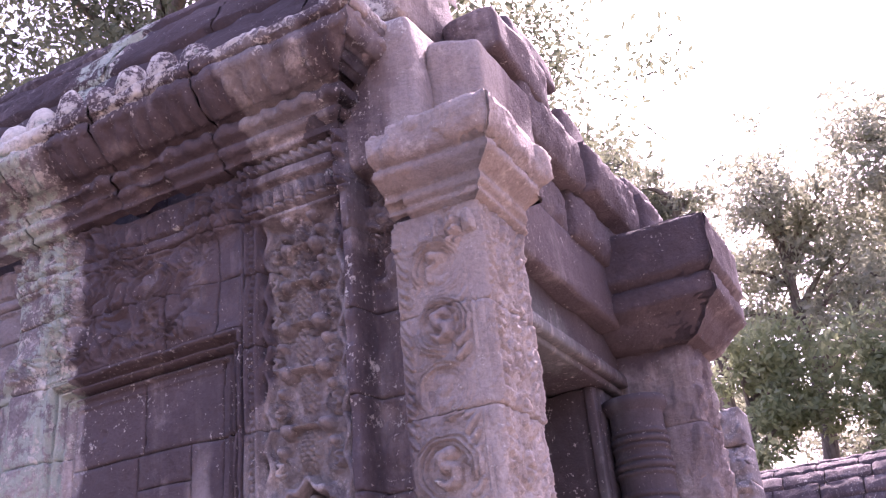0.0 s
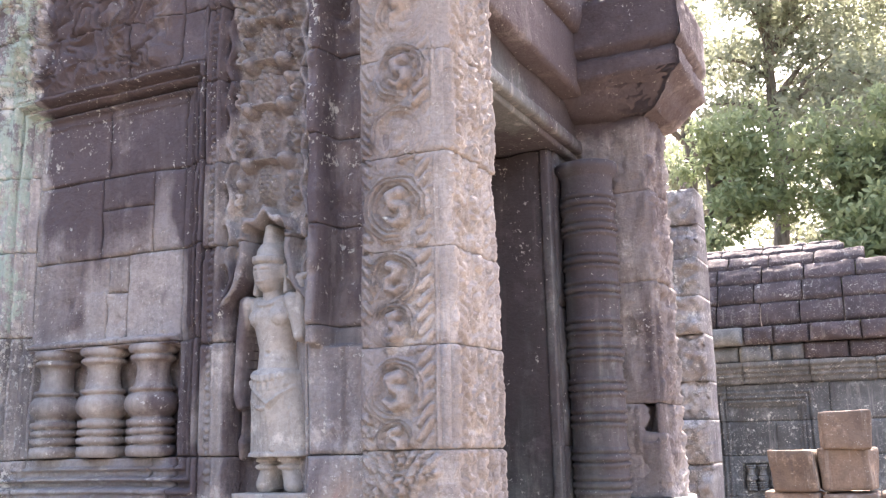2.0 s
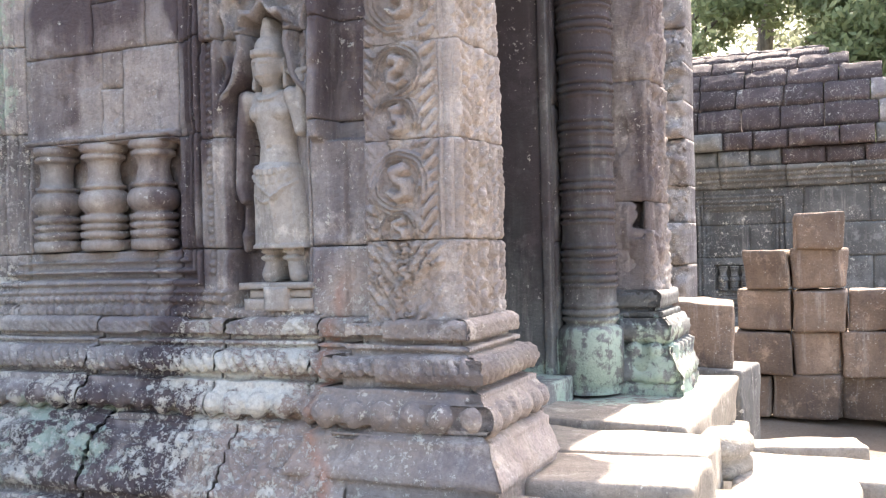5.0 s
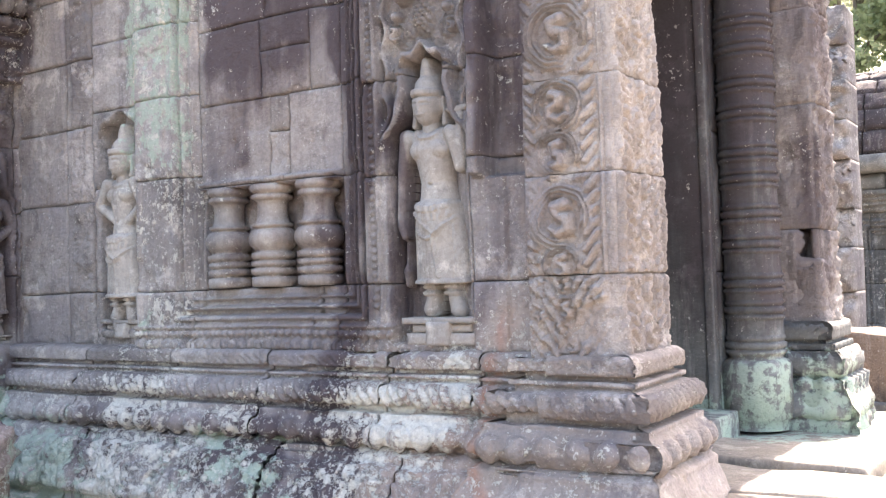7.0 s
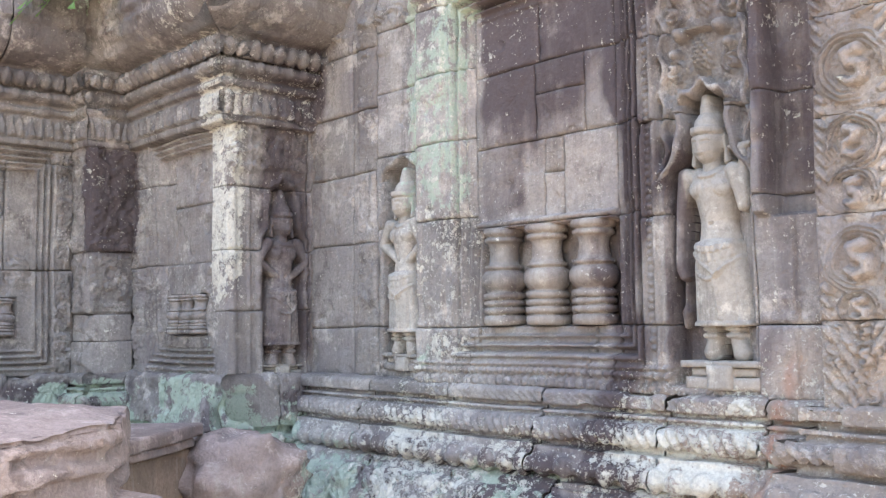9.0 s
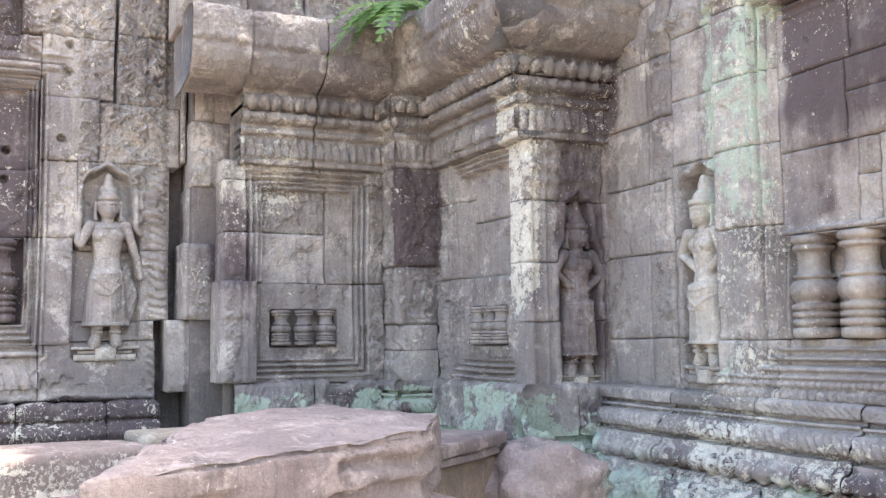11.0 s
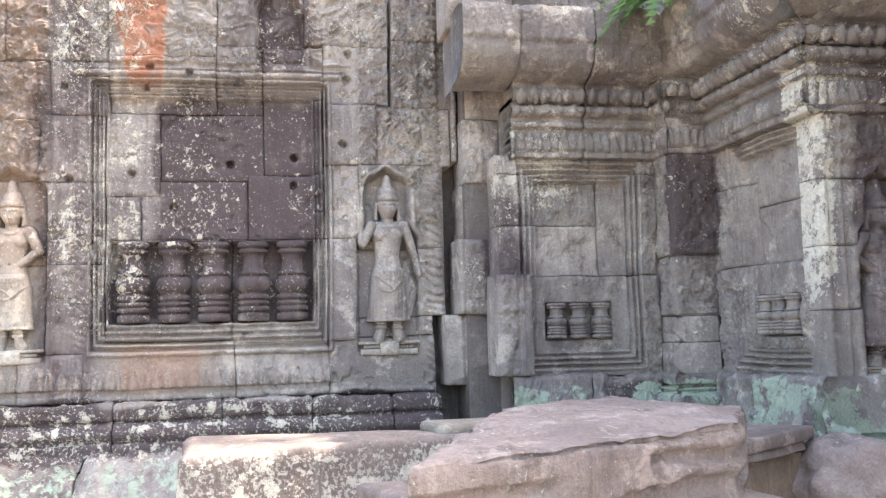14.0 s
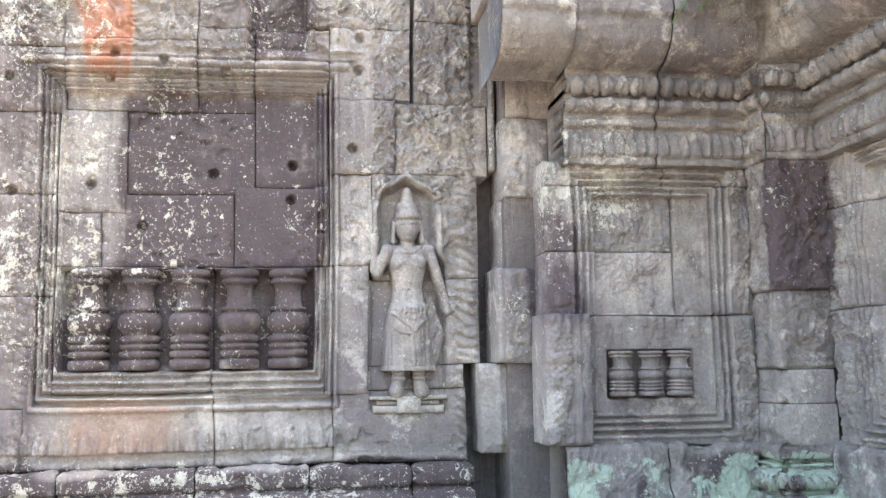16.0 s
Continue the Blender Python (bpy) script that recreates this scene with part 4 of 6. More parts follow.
def h_pillar(U, V):
    """Rolled tendrils between columns of leaflets; a plain border towards the door."""
    h = bump1(U, -1.838, -1.826, 0.010) + bump1(U, -1.560, -1.546, 0.010) + 0.006 * span(U, -1.540, -1.510, 0.004)
    h += leaflets(U, V, -1.826, -1.790, 0.040, 0.022, 0.9) + leaflets(U, V, -1.622, -1.566, 0.048, 0.022, -1.1)
    field = 0.8 * foliage(U, V, 30, 0.010, 7) * span(U, -1.79, -1.615, 0.015)
    coils = np.zeros_like(U)
    for cu, cv, r, turn in COILS:
        coils = np.maximum(coils, scroll(U, V, cu, cv, r, 0.050, turn))
    # lowest stone: leaves spreading from a stem with round flowers
    low = leaflets(np.abs(U + 1.690), V, 0.02, 0.085, 0.058, 0.022, -1.3) + foliage(U, V, 24, 0.010, 27) * span(U, -1.82, -1.55, 0.01) + leaflets(np.abs(U + 1.690), V, 0.080, 0.140, 0.048, 0.016, -0.9)
    for cu, cv, r in ((-1.690, 1.500, 0.050), (-1.682, 1.385, 0.046), (-1.715, 1.44, 0.030), (-1.775, 1.48, 0.024), (-1.61, 1.53, 0.024), (-1.690, 1.585, 0.034)):
        low = np.maximum(low, scroll(U, V, cu, cv, r, 0.046, 1))
    h = np.where(V < 1.612, low + bump1(U, -1.838, -1.822, 0.010), np.maximum(h + field, np.where(coils > 0.002, coils, 0)))
    h += petals(U, V, 3.20, 3.30, 0.06, 0.02) + bump1(V, 3.17, 3.195, 0.016)
    worn = sstep(0.56, 0.66, fbm(U * 4.2, V * 4.2, 1.0, 3, 61) + 0.5 * np.clip(U + 1.64, 0, 0.2))
    return h * (1 - 0.75 * worn)


def h_pillar_side(U, V):
    return foliage(U, V, 36, 0.007, 17) + leaflets(U, V, 3.03, 3.09, 0.042, 0.012) + np.maximum.reduce([scroll(U, V, 3.17 + 0.02 * (n % 2), 1.40 + 0.17 * n, 0.085, 0.020, 1 - 2 * (n % 2)) for n in range(12)]) + leaflets(U, V, 3.27, 3.32, 0.042, 0.012, -0.9) + bump1(U, 2.985, 3.01, 0.012) + bump1(U, 3.33, 3.36, 0.014)


FS = face_x(XP)
courses_p = (1.30, 1.612, 1.945, 2.262, 2.59, 2.95, 3.32)
for i, (v0, v1) in enumerate(zip(courses_p[:-1], courses_p[1:])):
    o = (0.004, 0.006, 0.0, -0.004, 0.003, 0)[i]
    carved("front_stone", PIL, FP, (-1.84, XP, v0, v1), h_pillar, STONE, 0.0048, off=o, seed=i + 40, depth=0.36, drop=0.008, rough=0.002)
    carved("side_stone", PIL, FS, (YP, 3.37, v0, v1), h_pillar_side, STONE, 0.0065, off=o, seed=i + 50, depth=0.3, drop=0.008, rough=0.0025)
PLINTH = [(0.03, 1.02), (0.12, 1.01), (0.165, 0.985), (0.165, 0.962), (0.18, 0.935), (0.20, 0.905), (0.215, 0.88), (0.215, 0.86), (0.195, 0.855), (0.20, 0.60), (0.23, 0.59), (0.24, -0.05)]
for F, a, b, ea, eb in ((FP, -1.84, XP, 1, 1), (face_x(XP), YP, 3.40, 1, 0)):
    profile_run("base_moulding_stone", PIL, F, UPPER_BASE, a, b, STONE, ea, eb, 0.0085, 0.008, base_carve, 60, 0.004)
    profile_run("plinth_stone", PIL, F, PLINTH, a, b, STONE, ea, eb, 0.0085, 0.008, lambda U, Z: scroll(U, Z, -1.70, 0.73, 0.10, 0.03) + foliage(U, Z, 14, 0.008, 4) * span(Z, 0.62, 0.84, 0.02), 64, 0.005)
CAP = [(0.03, 3.66), (0.12, 3.655), (0.150, 3.63), (0.158, 3.60), (0.158, 3.53), (0.145, 3.505), (0.112, 3.485), (0.112, 3.472), (0.124, 3.465), (0.122, 3.445), (0.085, 3.42), (0.052, 3.405), (0.052, 3.39), (0.060, 3.385), (0.056, 3.365), (0.034, 3.355), (0.038, 3.33), (0.0, 3.315)]
cap_carve = lambda U, Z: foliage(U, Z, 18, 0.008, 21) * span(Z, 3.44, 3.64, 0.02) - 0.03 * sstep(0.55, 0.7, fbm(U * 5, Z * 5, 2, 3, 93))
for F, a, b, ea, eb in ((FP, -1.84, XP, 0, 1), (FS, YP, 3.40, 1, 0)):
    profile_run("capital", PIL, F, CAP, a, b, STONE, ea, eb, 0.010, 0.010, cap_carve, 70, 0.003)

# ---- cornice of the window wall, with its lotus buds and roof ----
CORN = [(0.27, 4.26), (0.29, 4.25), (0.29, 4.20), (0.265, 4.19), (0.265, 4.165), (0.285, 4.16), (0.285, 4.12), (0.25, 4.09), (0.20, 4.055), (0.14, 4.02), (0.11, 4.00), (0.11, 3.985), (0.135, 3.98), (0.15, 3.955), (0.145, 3.925),
        (0.10, 3.91), (0.10, 3.895), (0.12, 3.89), (0.11, 3.865), (0.07, 3.85), (0.07, 3.82), (0.0, 3.815)]
corn_carve = lambda U, Z: petals(U, Z, 4.02, 4.12, 0.10, 0.018) + beads(U, Z, 3.952, 0.10, 0.03, 0.014) + foliage(U, Z, 14, 0.012, 31) * span(Z, 4.12, 4.25, 0.02) - 0.03 * sstep(0.6, 0.75, fbm(U * 4, Z * 4, 3, 3, 77))
us = [XC, -4.35, -3.75, -3.2, -2.62, -2.12]
for i, (a, b) in enumerate(zip(us[:-1], us[1:])):
    profile_run("cornice_stone", WA, FA, CORN, a, b, STONE, -1 if i == 0 else 0, 1 if i == len(us) - 2 else 0, 0.012, 0.012, corn_carve, 80 + i)
profile_run("cornice_return", WA, face_x(-2.12), CORN, YA, 3.4, STONE, 1, 0, 0.012, 0.012, corn_carve, 88)
rng = random.Random(9)
for i in range(12):
    x = -4.7 + i * 0.185
    if i in (4,):
        continue
    tall = rng.uniform(0.15, 0.22)
    v, f = lathe([(0.05, 0), (0.075, 0.10 * tall), (0.082, 0.45 * tall), (0.06, 0.8 * tall), (0.025, 0.96 * tall), (0, tall)], 12)
    v = v * np.array([1, 0.8, 1]) + np.array([x, YA - 0.20, 4.25])
    v += 0.03 * (fbm(v[:, 0] * 12, v[:, 1] * 12, v[:, 2] * 12, 2, i)[:, None] - 0.5)
    mesh_from("lotus_bud", v, f, STONE, WA)

ROOF = empty("roof", "mossy curved stone vault roof above the cornice", "roof", "structure", at=(-3.3, 4.2, 4.3))
for r in range(6):
    a0, a1 = radians(6 + r * 14), radians(6 + (r + 1) * 14)
    us = [-5.1 + 0.12 * r, -3.9 + 0.2 * (r % 2), -3.1 + 0.15 * (r % 3), -2.35 + 0.1 * (r % 2), -1.95]
    for i, (a, b) in enumerate(zip(us[:-1], us[1:])):
        def FR(U, V, W, a0=a0, a1=a1):
            t = a0 + (a1 - a0) * V
            rad = 1.55 + W
            return np.stack([U, 4.75 - rad * np.cos(t), 4.30 + 1.05 * rad * np.sin(t)], -1)
        prof = [(-0.02, 1.0), (0.03, 0.97), (0.055, 0.5), (0.05, 0.06), (0.0, 0.0)]
        profile_run("roof_stone", ROOF, FR, prof, a, b, STONE_ROOF, 0, 0, 0.06, 0.09, None, 100 + r * 7 + i, 0.03)

# ---- return wall with its niche ----
WC = wall("wall_2", "short carved return wall with a standing figure in a niche", (XC, 2.9, 0))


def plain_wear(U, V, k):
    """Faint worn leaf carving over plain stone."""
    return foliage(U, V, 17, 0.011, k) * sstep(0.42, 0.62, fbm(U * 3, V * 3, k, 2, 81))


def h_wall_c(U, V):
    n, ins = arch_niche(U, V, 2.925, 0.132 - 0.05 * sstep(2.08, 2.16, V), 1.36, 2.30, 0.10, 0.075)
    h = n + niche_rim(ins, 0.016)
    h += bump1(U, 2.60, 2.635, 0.010) + bump1(U, 2.70, 2.72, 0.008)
    h += 0.012 * span(U, 3.08, 3.16, 0.01) + foliage(U, V, 16, 0.014, 5) * span(V, 2.45, 2.72, 0.03) * (ins < -0.02)
    return h + plain_wear(U, V, 3) * (ins < 0)


for i, (v0, v1) in enumerate(zip((1.345, 1.70, 2.02, 2.36, 2.72), (1.70, 2.02, 2.36, 2.72, 3.0))):
    cuts = [(YF, 3.08, v0, v1), (3.08, 3.16, v0, v1)]
    for j, r in enumerate(cuts):
        carved("wall_stone", WC, FC, r, h_wall_c, STONE, 0.0075, seed=120 + 3 * i + j, depth=0.16)
base_run(WC, FC, YF, YA + 0.06, 1, -1, [2.85], 130, CORNER_BASE)
MOULD = [(0.22, 3.59), (0.32, 3.565), (0.345, 3.52), (0.350, 3.36), (0.338, 3.345), (0.342, 3.30), (0.315, 3.24), (0.265, 3.19), (0.195, 3.155), (0.13, 3.14), (0.118, 3.12), (0.140, 3.105), (0.152, 3.075), (0.130, 3.05), (0.088, 3.04),
         (0.088, 3.02), (0.120, 3.005), (0.126, 2.975), (0.10, 2.95), (0.062, 2.94), (0.062, 2.925), (0.085, 2.91), (0.08, 2.885), (0.05, 2.87), (0.05, 2.735), (0.066, 2.725), (0.060, 2.695), (0.0, 2.685)]
mould_carve = lambda U, Z: petals(U, Z, 3.045, 3.115, 0.075, 0.022) + petals(U, Z, 2.745, 2.865, 0.055, 0.024) + foliage(U, Z, 10, 0.014, 41) * span(Z, 3.34, 3.56, 0.03) + 0.012 * np.clip(np.sin(U * 70), 0, 1) * span(Z, 2.96, 3.01, 0.01) - 0.035 * sstep(0.56, 0.72, fbm(U * 3, Z * 3, 8, 3, 95)) * span(Z, 3.2, 3.6, 0.03)
profile_run("cornice_stone", WC, FC, MOULD, YF, 3.14, STONE, 1, 0, 0.010, 0.010, mould_carve, 140)

# ---- corner faces with small blind windows ----
WF = wall("wall_3", "corner wall face with a small blind window, lichened", (-5.4, YF, 0))
WE = wall("wall_4", "corner wall face with blind window and three stub balusters", (XE, 1.9, 0))


def small_window(U, V, u0, u1, v0, v1, m0, m1):
    d = rect_d(U, V, u0, u1, v0, v1)
    h = np.where(d < 0, -0.055, 0.0) + frame_steps(d, [(0.0, 0.018, -0.004), (0.030, 0.052, 0.004), (0.064, 0.085, 0.010), (0.099, 0.125, 0.016)])
    low = span(V, v0, 1.97, 0.004) * (d < 0)
    h = h + 0.03 * low
    return h - 0.085 * ((U > m0) & (U < m1) & (V > 1.575) & (V < 1.80))


h_wall_f = lambda U, V: small_window(U, V, -5.66, -5.02, 1.50, 2.60, -5.53, -5.10) + foliage(U, V, 18, 0.014, 4) * span(U, -5.95, -5.83, 0.01) + plain_wear(U, V, 5)
h_wall_e = lambda U, V: small_window(U, V, 1.49, 2.06, 1.50, 2.55, 1.54, 1.97) + foliage(U, V, 18, 0.014, 4) * span(U, 2.18, 2.27, 0.01) - 0.02 * (U < 1.40) + plain_wear(U, V, 6)
for i, r in enumerate([(-5.97, -5.60, 1.345, 1.97), (-5.60, XC - 0.125, 1.345, 1.97), (-5.97, -5.55, 1.97, 2.45), (-5.55, XC - 0.125, 1.97, 2.30), (-5.55, XC - 0.125, 2.30, 2.725), (-5.97, -5.55, 2.45, 2.725)]):
    carved("wall_stone", WF, FF, r, h_wall_f, STONE, 0.007, seed=150 + i, depth=0.4)
for i, r in enumerate([(1.42, 2.30, 1.345, 1.965), (1.25, 1.90, 1.965, 2.28), (1.25, 1.90, 2.28, 2.60), (1.90, 2.30, 1.965, 2.60), (1.25, 1.85, 2.60, 2.725), (1.85, 2.30, 2.60, 2.725)]):
    carved("wall_stone", WE, FE, r, h_wall_e, STONE, 0.007, seed=160 + i, depth=0.4, off=(0, 0.006, 0, 0.004, 0, 0)[i])
base_run(WF, FF, -5.97, XC, -1, 1, [-5.4], 170, CORNER_BASE)
base_run(WE, FE, 1.30, 2.32, 0, -1, [1.8], 175, CORNER_BASE)
profile_run("cornice_stone", WF, FF, MOULD, -6.1, XC, STONE, 0, 1, 0.010, 0.010, mould_carve, 180)
for i, (a, b) in enumerate(((0.98, 1.33), (1.33, 1.80), (1.80, 2.62))):
    prof = MOULD if i == 2 else [(w + 0.03, z) for w, z in MOULD[:10]] + [(0.0, 3.12)] if i == 0 else MOULD
    profile_run("cornice_stone", WE, FE, prof, a, b, STONE, 0, 0, 0.010, 0.010, mould_carve, 184 + i, 0.012)

CP = empty("corner_pilaster", "square corner pilaster with a blackened stone and round capital", "pilaster", at=(-6.08, 2.45, 0))
FCy, FCx = face_y(2.30), face_x(-5.97)
h_cp = lambda U, V: foliage(U, V, 15, 0.016, 8) * span(V, 1.72, 2.70, 0.02) + bump1(V, 1.70, 1.73, 0.012)
for i, (v0, v1) in enumerate(((1.345, 1.54), (1.54, 1.70), (1.70, 2.07), (2.07, 2.715))):
    o = (0.03, 0.015, 0.0, 0.012)[i]
    carved("pilaster_stone", CP, FCy, (-6.25, -5.97 + o, v0, v1), h_cp, STONE, 0.010, off=o, seed=190 + i, depth=0.25, rnd=0.06 if i < 2 else 0.012, drop=0.05 if i < 2 else 0.01)
    carved("pilaster_stone", CP, FCx, (2.30 - o, 2.60, v0, v1), h_cp, STONE, 0.010, off=o, seed=196 + i, depth=0.25, rnd=0.06 if i < 2 else 0.012, drop=0.05 if i < 2 else 0.01)
v, f = lathe([(0.14, 3.09), (0.17, 3.11), (0.165, 3.14), (0.11, 3.165), (0.07, 3.19), (0.055, 3.24), (0.05, 3.29), (0.075, 3.32), (0.07, 3.36), (0.12, 3.44), (0.20, 3.50), (0.22, 3.58), (0, 3.62)], 24)
v = v + np.array([-6.04, 2.40, 0])
v += 0.03 * (fbm(v[:, 0] * 9, v[:, 1] * 9, v[:, 2] * 9, 2, 71)[:, None] - 0.5)
mesh_from("finial", v, f, STONE, CP)
for F, a, b, ea, eb in ((FCy, -6.25, -5.97, 0, 1), (FCx, 2.30, 2.6, 1, -1)):
    profile_run("capital", CP, F, [(w * 0.62, z) for w, z in MOULD[9:]], a, b, STONE, ea, eb, 0.010, 0.010, mould_carve, 205, 0.006)
for F, a, b, ea, eb in ((FCy, -6.25, -5.97, 0, 1), (FCx, 2.30, 2.6, 1, -1)):
    profile_run("pilaster_base", CP, F, UPPER_BASE, a, b, STONE, ea, eb, 0.014, 0.014, base_carve, 200)

# ---- long wall with the wide blind window ----
WD = wall("wall_5", "long temple wall with wide blind window, pitted and lichened", (XD, -0.4, 0))
WDW = (-1.10, 0.145, 1.73, 3.14)
HOLES = [(-0.86, 3.33), (-0.62, 3.30), (-0.88, 3.21), (-0.30, 3.25), (-0.37, 2.73), (-0.97, 2.66), (0.03, 2.78), (0.02, 2.60), (0.38, 3.45), (0.37, 3.28), (0.34, 2.86), (-1.36, 3.20), (-1.33, 2.62), (-0.72, 2.46), (-0.42, 2.22)]


def h_wall_d(U, V):
    d = rect_d(U, V, *WDW)
    dd = np.where((V < WDW[2]) & (rect_d(U, V, WDW[0] - 0.13, WDW[1] + 0.13, 1.2, 9) < 0), np.maximum((WDW[2] - V) * 0.62, np.maximum(WDW[0] - U, U - WDW[1])), d)
    h = np.where(dd < 0, -0.065, 0.0) + np.where((dd < 0) & (V < 2.235), -0.085, 0.0)
    h += frame_steps(dd, [(0.0, 0.016, -0.008), (0.024, 0.040, 0.0), (0.048, 0.064, 0.006), (0.074, 0.090, 0.012), (0.100, 0.126, 0.020)])
    h += span(U, -1.30, 0.34, 0.01) * (bump1(V, 3.27, 3.31, 0.03) + bump1(V, 3.315, 3.33, 0.02))
    h += petals(U, V, 1.34, 1.46, 0.07, 0.024) * (U < 0.25) + bump1(V, 1.26, 1.30, 0.01)
    h += bump1(U, -1.335, -1.30, 0.010) + bump1(U, -1.43, -1.40, 0.010)
    n, ins = arch_niche(U, V, 0.62, 0.20 - 0.05 * sstep(2.25, 2.32, V), 1.50, 2.52, 0.16, 0.075)
    h += n * (0.35 + 0.65 * sstep(1.55, 1.80, V)) + niche_rim(ins, 0.040, 0.04) * sstep(2.2, 2.3, V)
    h += (foliage(U, V, 17, 0.020, 15) + 0.8 * scroll(U, V, 0.80, 2.98, 0.10, 0.04) + 0.8 * scroll(U, V, 0.62, 3.02, 0.085, 0.04, -1) + scroll(U, V, 0.78, 2.62, 0.06, 0.04)) * span(U, 0.44, 0.96, 0.01) * (V > 2.35) * (ins < -0.04)
    h += leaflets(U, V, 0.86, 0.98, 0.055, 0.018) + leaflets(U, V, -1.29, -1.22, 0.05, 0.009)
    n, ins = arch_niche(U, V, -1.66, 0.21, 1.50, 2.50, 0.17, 0.08)
    h += n * (0.4 + 0.6 * sstep(1.55, 1.80, V)) + niche_rim(ins, 0.02) * (V > 2.3)
    h += foliage(U, V, 14, 0.028, 35) * (U < -1.46) * (V > 2.66)
    h += foliage(U, V, 9, 0.02, 45) * (V > 3.36) * span(U, -1.35, 0.4, 0.05)
    n, ins = arch_niche(U, V, -0.05, 0.16, 3.36, 3.60, 0.25, 0.05)
    h += n + niche_rim(ins, 0.02)
    for a, b in HOLES:
        h -= 0.06 * (1 - sstep(0.018, 0.028, np.hypot(U - a, V - b)))
    h -= 0.012 * sstep(0.62, 0.72, vnoise(U * 26, V * 26, 0, 71)) * sstep(0.45, 0.6, fbm(U * 3, V * 3, 0, 2, 72))
    return h


rects_d = [(-2.35, -1.62, 1.255, 1.55), (-1.62, -1.24, 1.255, 1.55), (-1.24, -0.35, 1.255, 1.62), (-0.35, 0.24, 1.255, 1.60), (0.24, 0.91, 1.255, 1.62),
           (-2.35, -1.47, 1.55, 2.10), (-1.47, -1.12, 1.55, 2.10), (-1.12, -0.36, 1.62, 2.25), (-0.36, 0.20, 1.60, 2.25), (0.20, 0.42, 1.60, 2.25), (0.42, 0.99, 1.74, 2.18), (0.42, 0.90, 1.62, 1.74),
           (-2.35, -1.80, 2.10, 2.62), (-1.80, -1.47, 2.10, 2.62), (-1.47, -1.12, 2.10, 2.60), (-1.12, -0.92, 2.25, 2.52), (-0.92, -0.26, 2.25, 2.62), (-0.26, 0.22, 2.25, 2.66), (0.22, 0.44, 2.25, 2.72), (0.44, 0.99, 2.18, 2.72),
           (-2.35, -1.50, 2.62, 2.98), (-1.50, -1.12, 2.60, 3.02), (-1.12, -0.80, 2.52, 3.05), (-0.80, -0.16, 2.62, 3.05), (-0.16, 0.22, 2.66, 3.15), (0.22, 0.56, 2.72, 3.12), (0.56, 1.05, 2.72, 3.10),
           (-2.35, -1.44, 2.98, 3.35), (-1.44, -1.10, 3.02, 3.36), (-1.10, -0.45, 3.05, 3.40), (-0.45, -0.16, 3.05, 3.48), (-0.16, 0.22, 3.15, 3.48), (0.22, 0.64, 3.12, 3.50), (0.66, 1.07, 3.10, 3.55),
           (-2.35, -1.70, 3.35, 3.80), (-1.70, -1.10, 3.36, 3.80), (-1.10, -0.45, 3.40, 3.80), (-0.45, 0.10, 3.48, 3.85), (0.10, 0.64, 3.50, 3.85), (0.66, 1.06, 3.55, 3.9)]
rng = random.Random(12)
for i, r in enumerate(rects_d):
    carved("wall_stone", WD, FD, r, h_wall_d, STONE, 0.0072, off=rng.uniform(-0.008, 0.010), seed=210 + i, depth=0.4, rnd=0.018)
DBASE = [(0.02, 1.255), (0.10, 1.25), (0.12, 1.235), (0.12, 1.17), (0.09, 1.155), (0.10, 1.14), (0.15, 1.12), (0.17, 1.08), (0.15, 1.045), (0.14, 1.03), (0.17, 1.02), (0.17, 0.95), (0.19, 0.945), (0.22, 0.93), (0.42, 0.84), (0.62, 0.70), (0.66, 0.60), (0.68, -0.05)]
us = [-2.35, -1.75, -1.05, -0.42, 0.12, 0.62, 0.93]
for i, (a, b) in enumerate(zip(us[:-1], us[1:])):
    profile_run("base_moulding_stone", WD, FD, DBASE[:12], a, b, STONE, 0, 0, 0.016, 0.014, lambda U, Z: foliage(U, Z, 14, 0.008, 55), 260 + i, 0.008)
for i, (a, b) in enumerate(((-2.35, -1.2), (-1.2, -0.1), (-0.1, 1.0))):
    profile_run("base_course_stone", WD, FD, DBASE[11:], a, b, STONE, 0, 0, 0.02, 0.02, lambda U, Z: foliage(U, Z, 9, 0.035, 65), 270 + i, 0.02)

# broken pilaster between the long wall and the corner
BP = empty("broken_pilaster", "split carved pilaster standing loose beside a wide crack", "pilaster", at=(-6.4, 1.2, 0))
h_bp = lambda U, V: foliage(U, V, 18, 0.016, 19) * span(U, 1.10, 1.22, 0.01) + bump1(U, 1.05, 1.08, 0.01)
for i, (u0, u1, v0, v1, o) in enumerate(((0.965, 1.34, 1.30, 1.74, 0.0), (1.045, 1.34, 1.74, 2.22, 0.02), (1.085, 1.30, 2.22, 2.58, -0.02), (1.095, 1.34, 2.58, 3.0, 0.01), (1.115, 1.40, 3.0, 3.3, 0.08))):
    carved("pilaster_stone", BP, face_x(-6.50 + 0.06 * (i % 2)), (u0, u1, v0, v1), h_bp, STONE, 0.010, off=o, seed=280 + i, depth=0.3, rnd=0.03, drop=0.02)
carved("pilaster_stone", BP, face_x(-6.12), (1.215, 1.44, 1.36, 1.975), lambda U, V: foliage(U, V, 18, 0.014, 29) * span(U, 1.24, 1.34, 0.01) + bump1(U, 1.36, 1.39, 0.012), STONE, 0.009, seed=290, depth=0.3, rnd=0.025, drop=0.018)
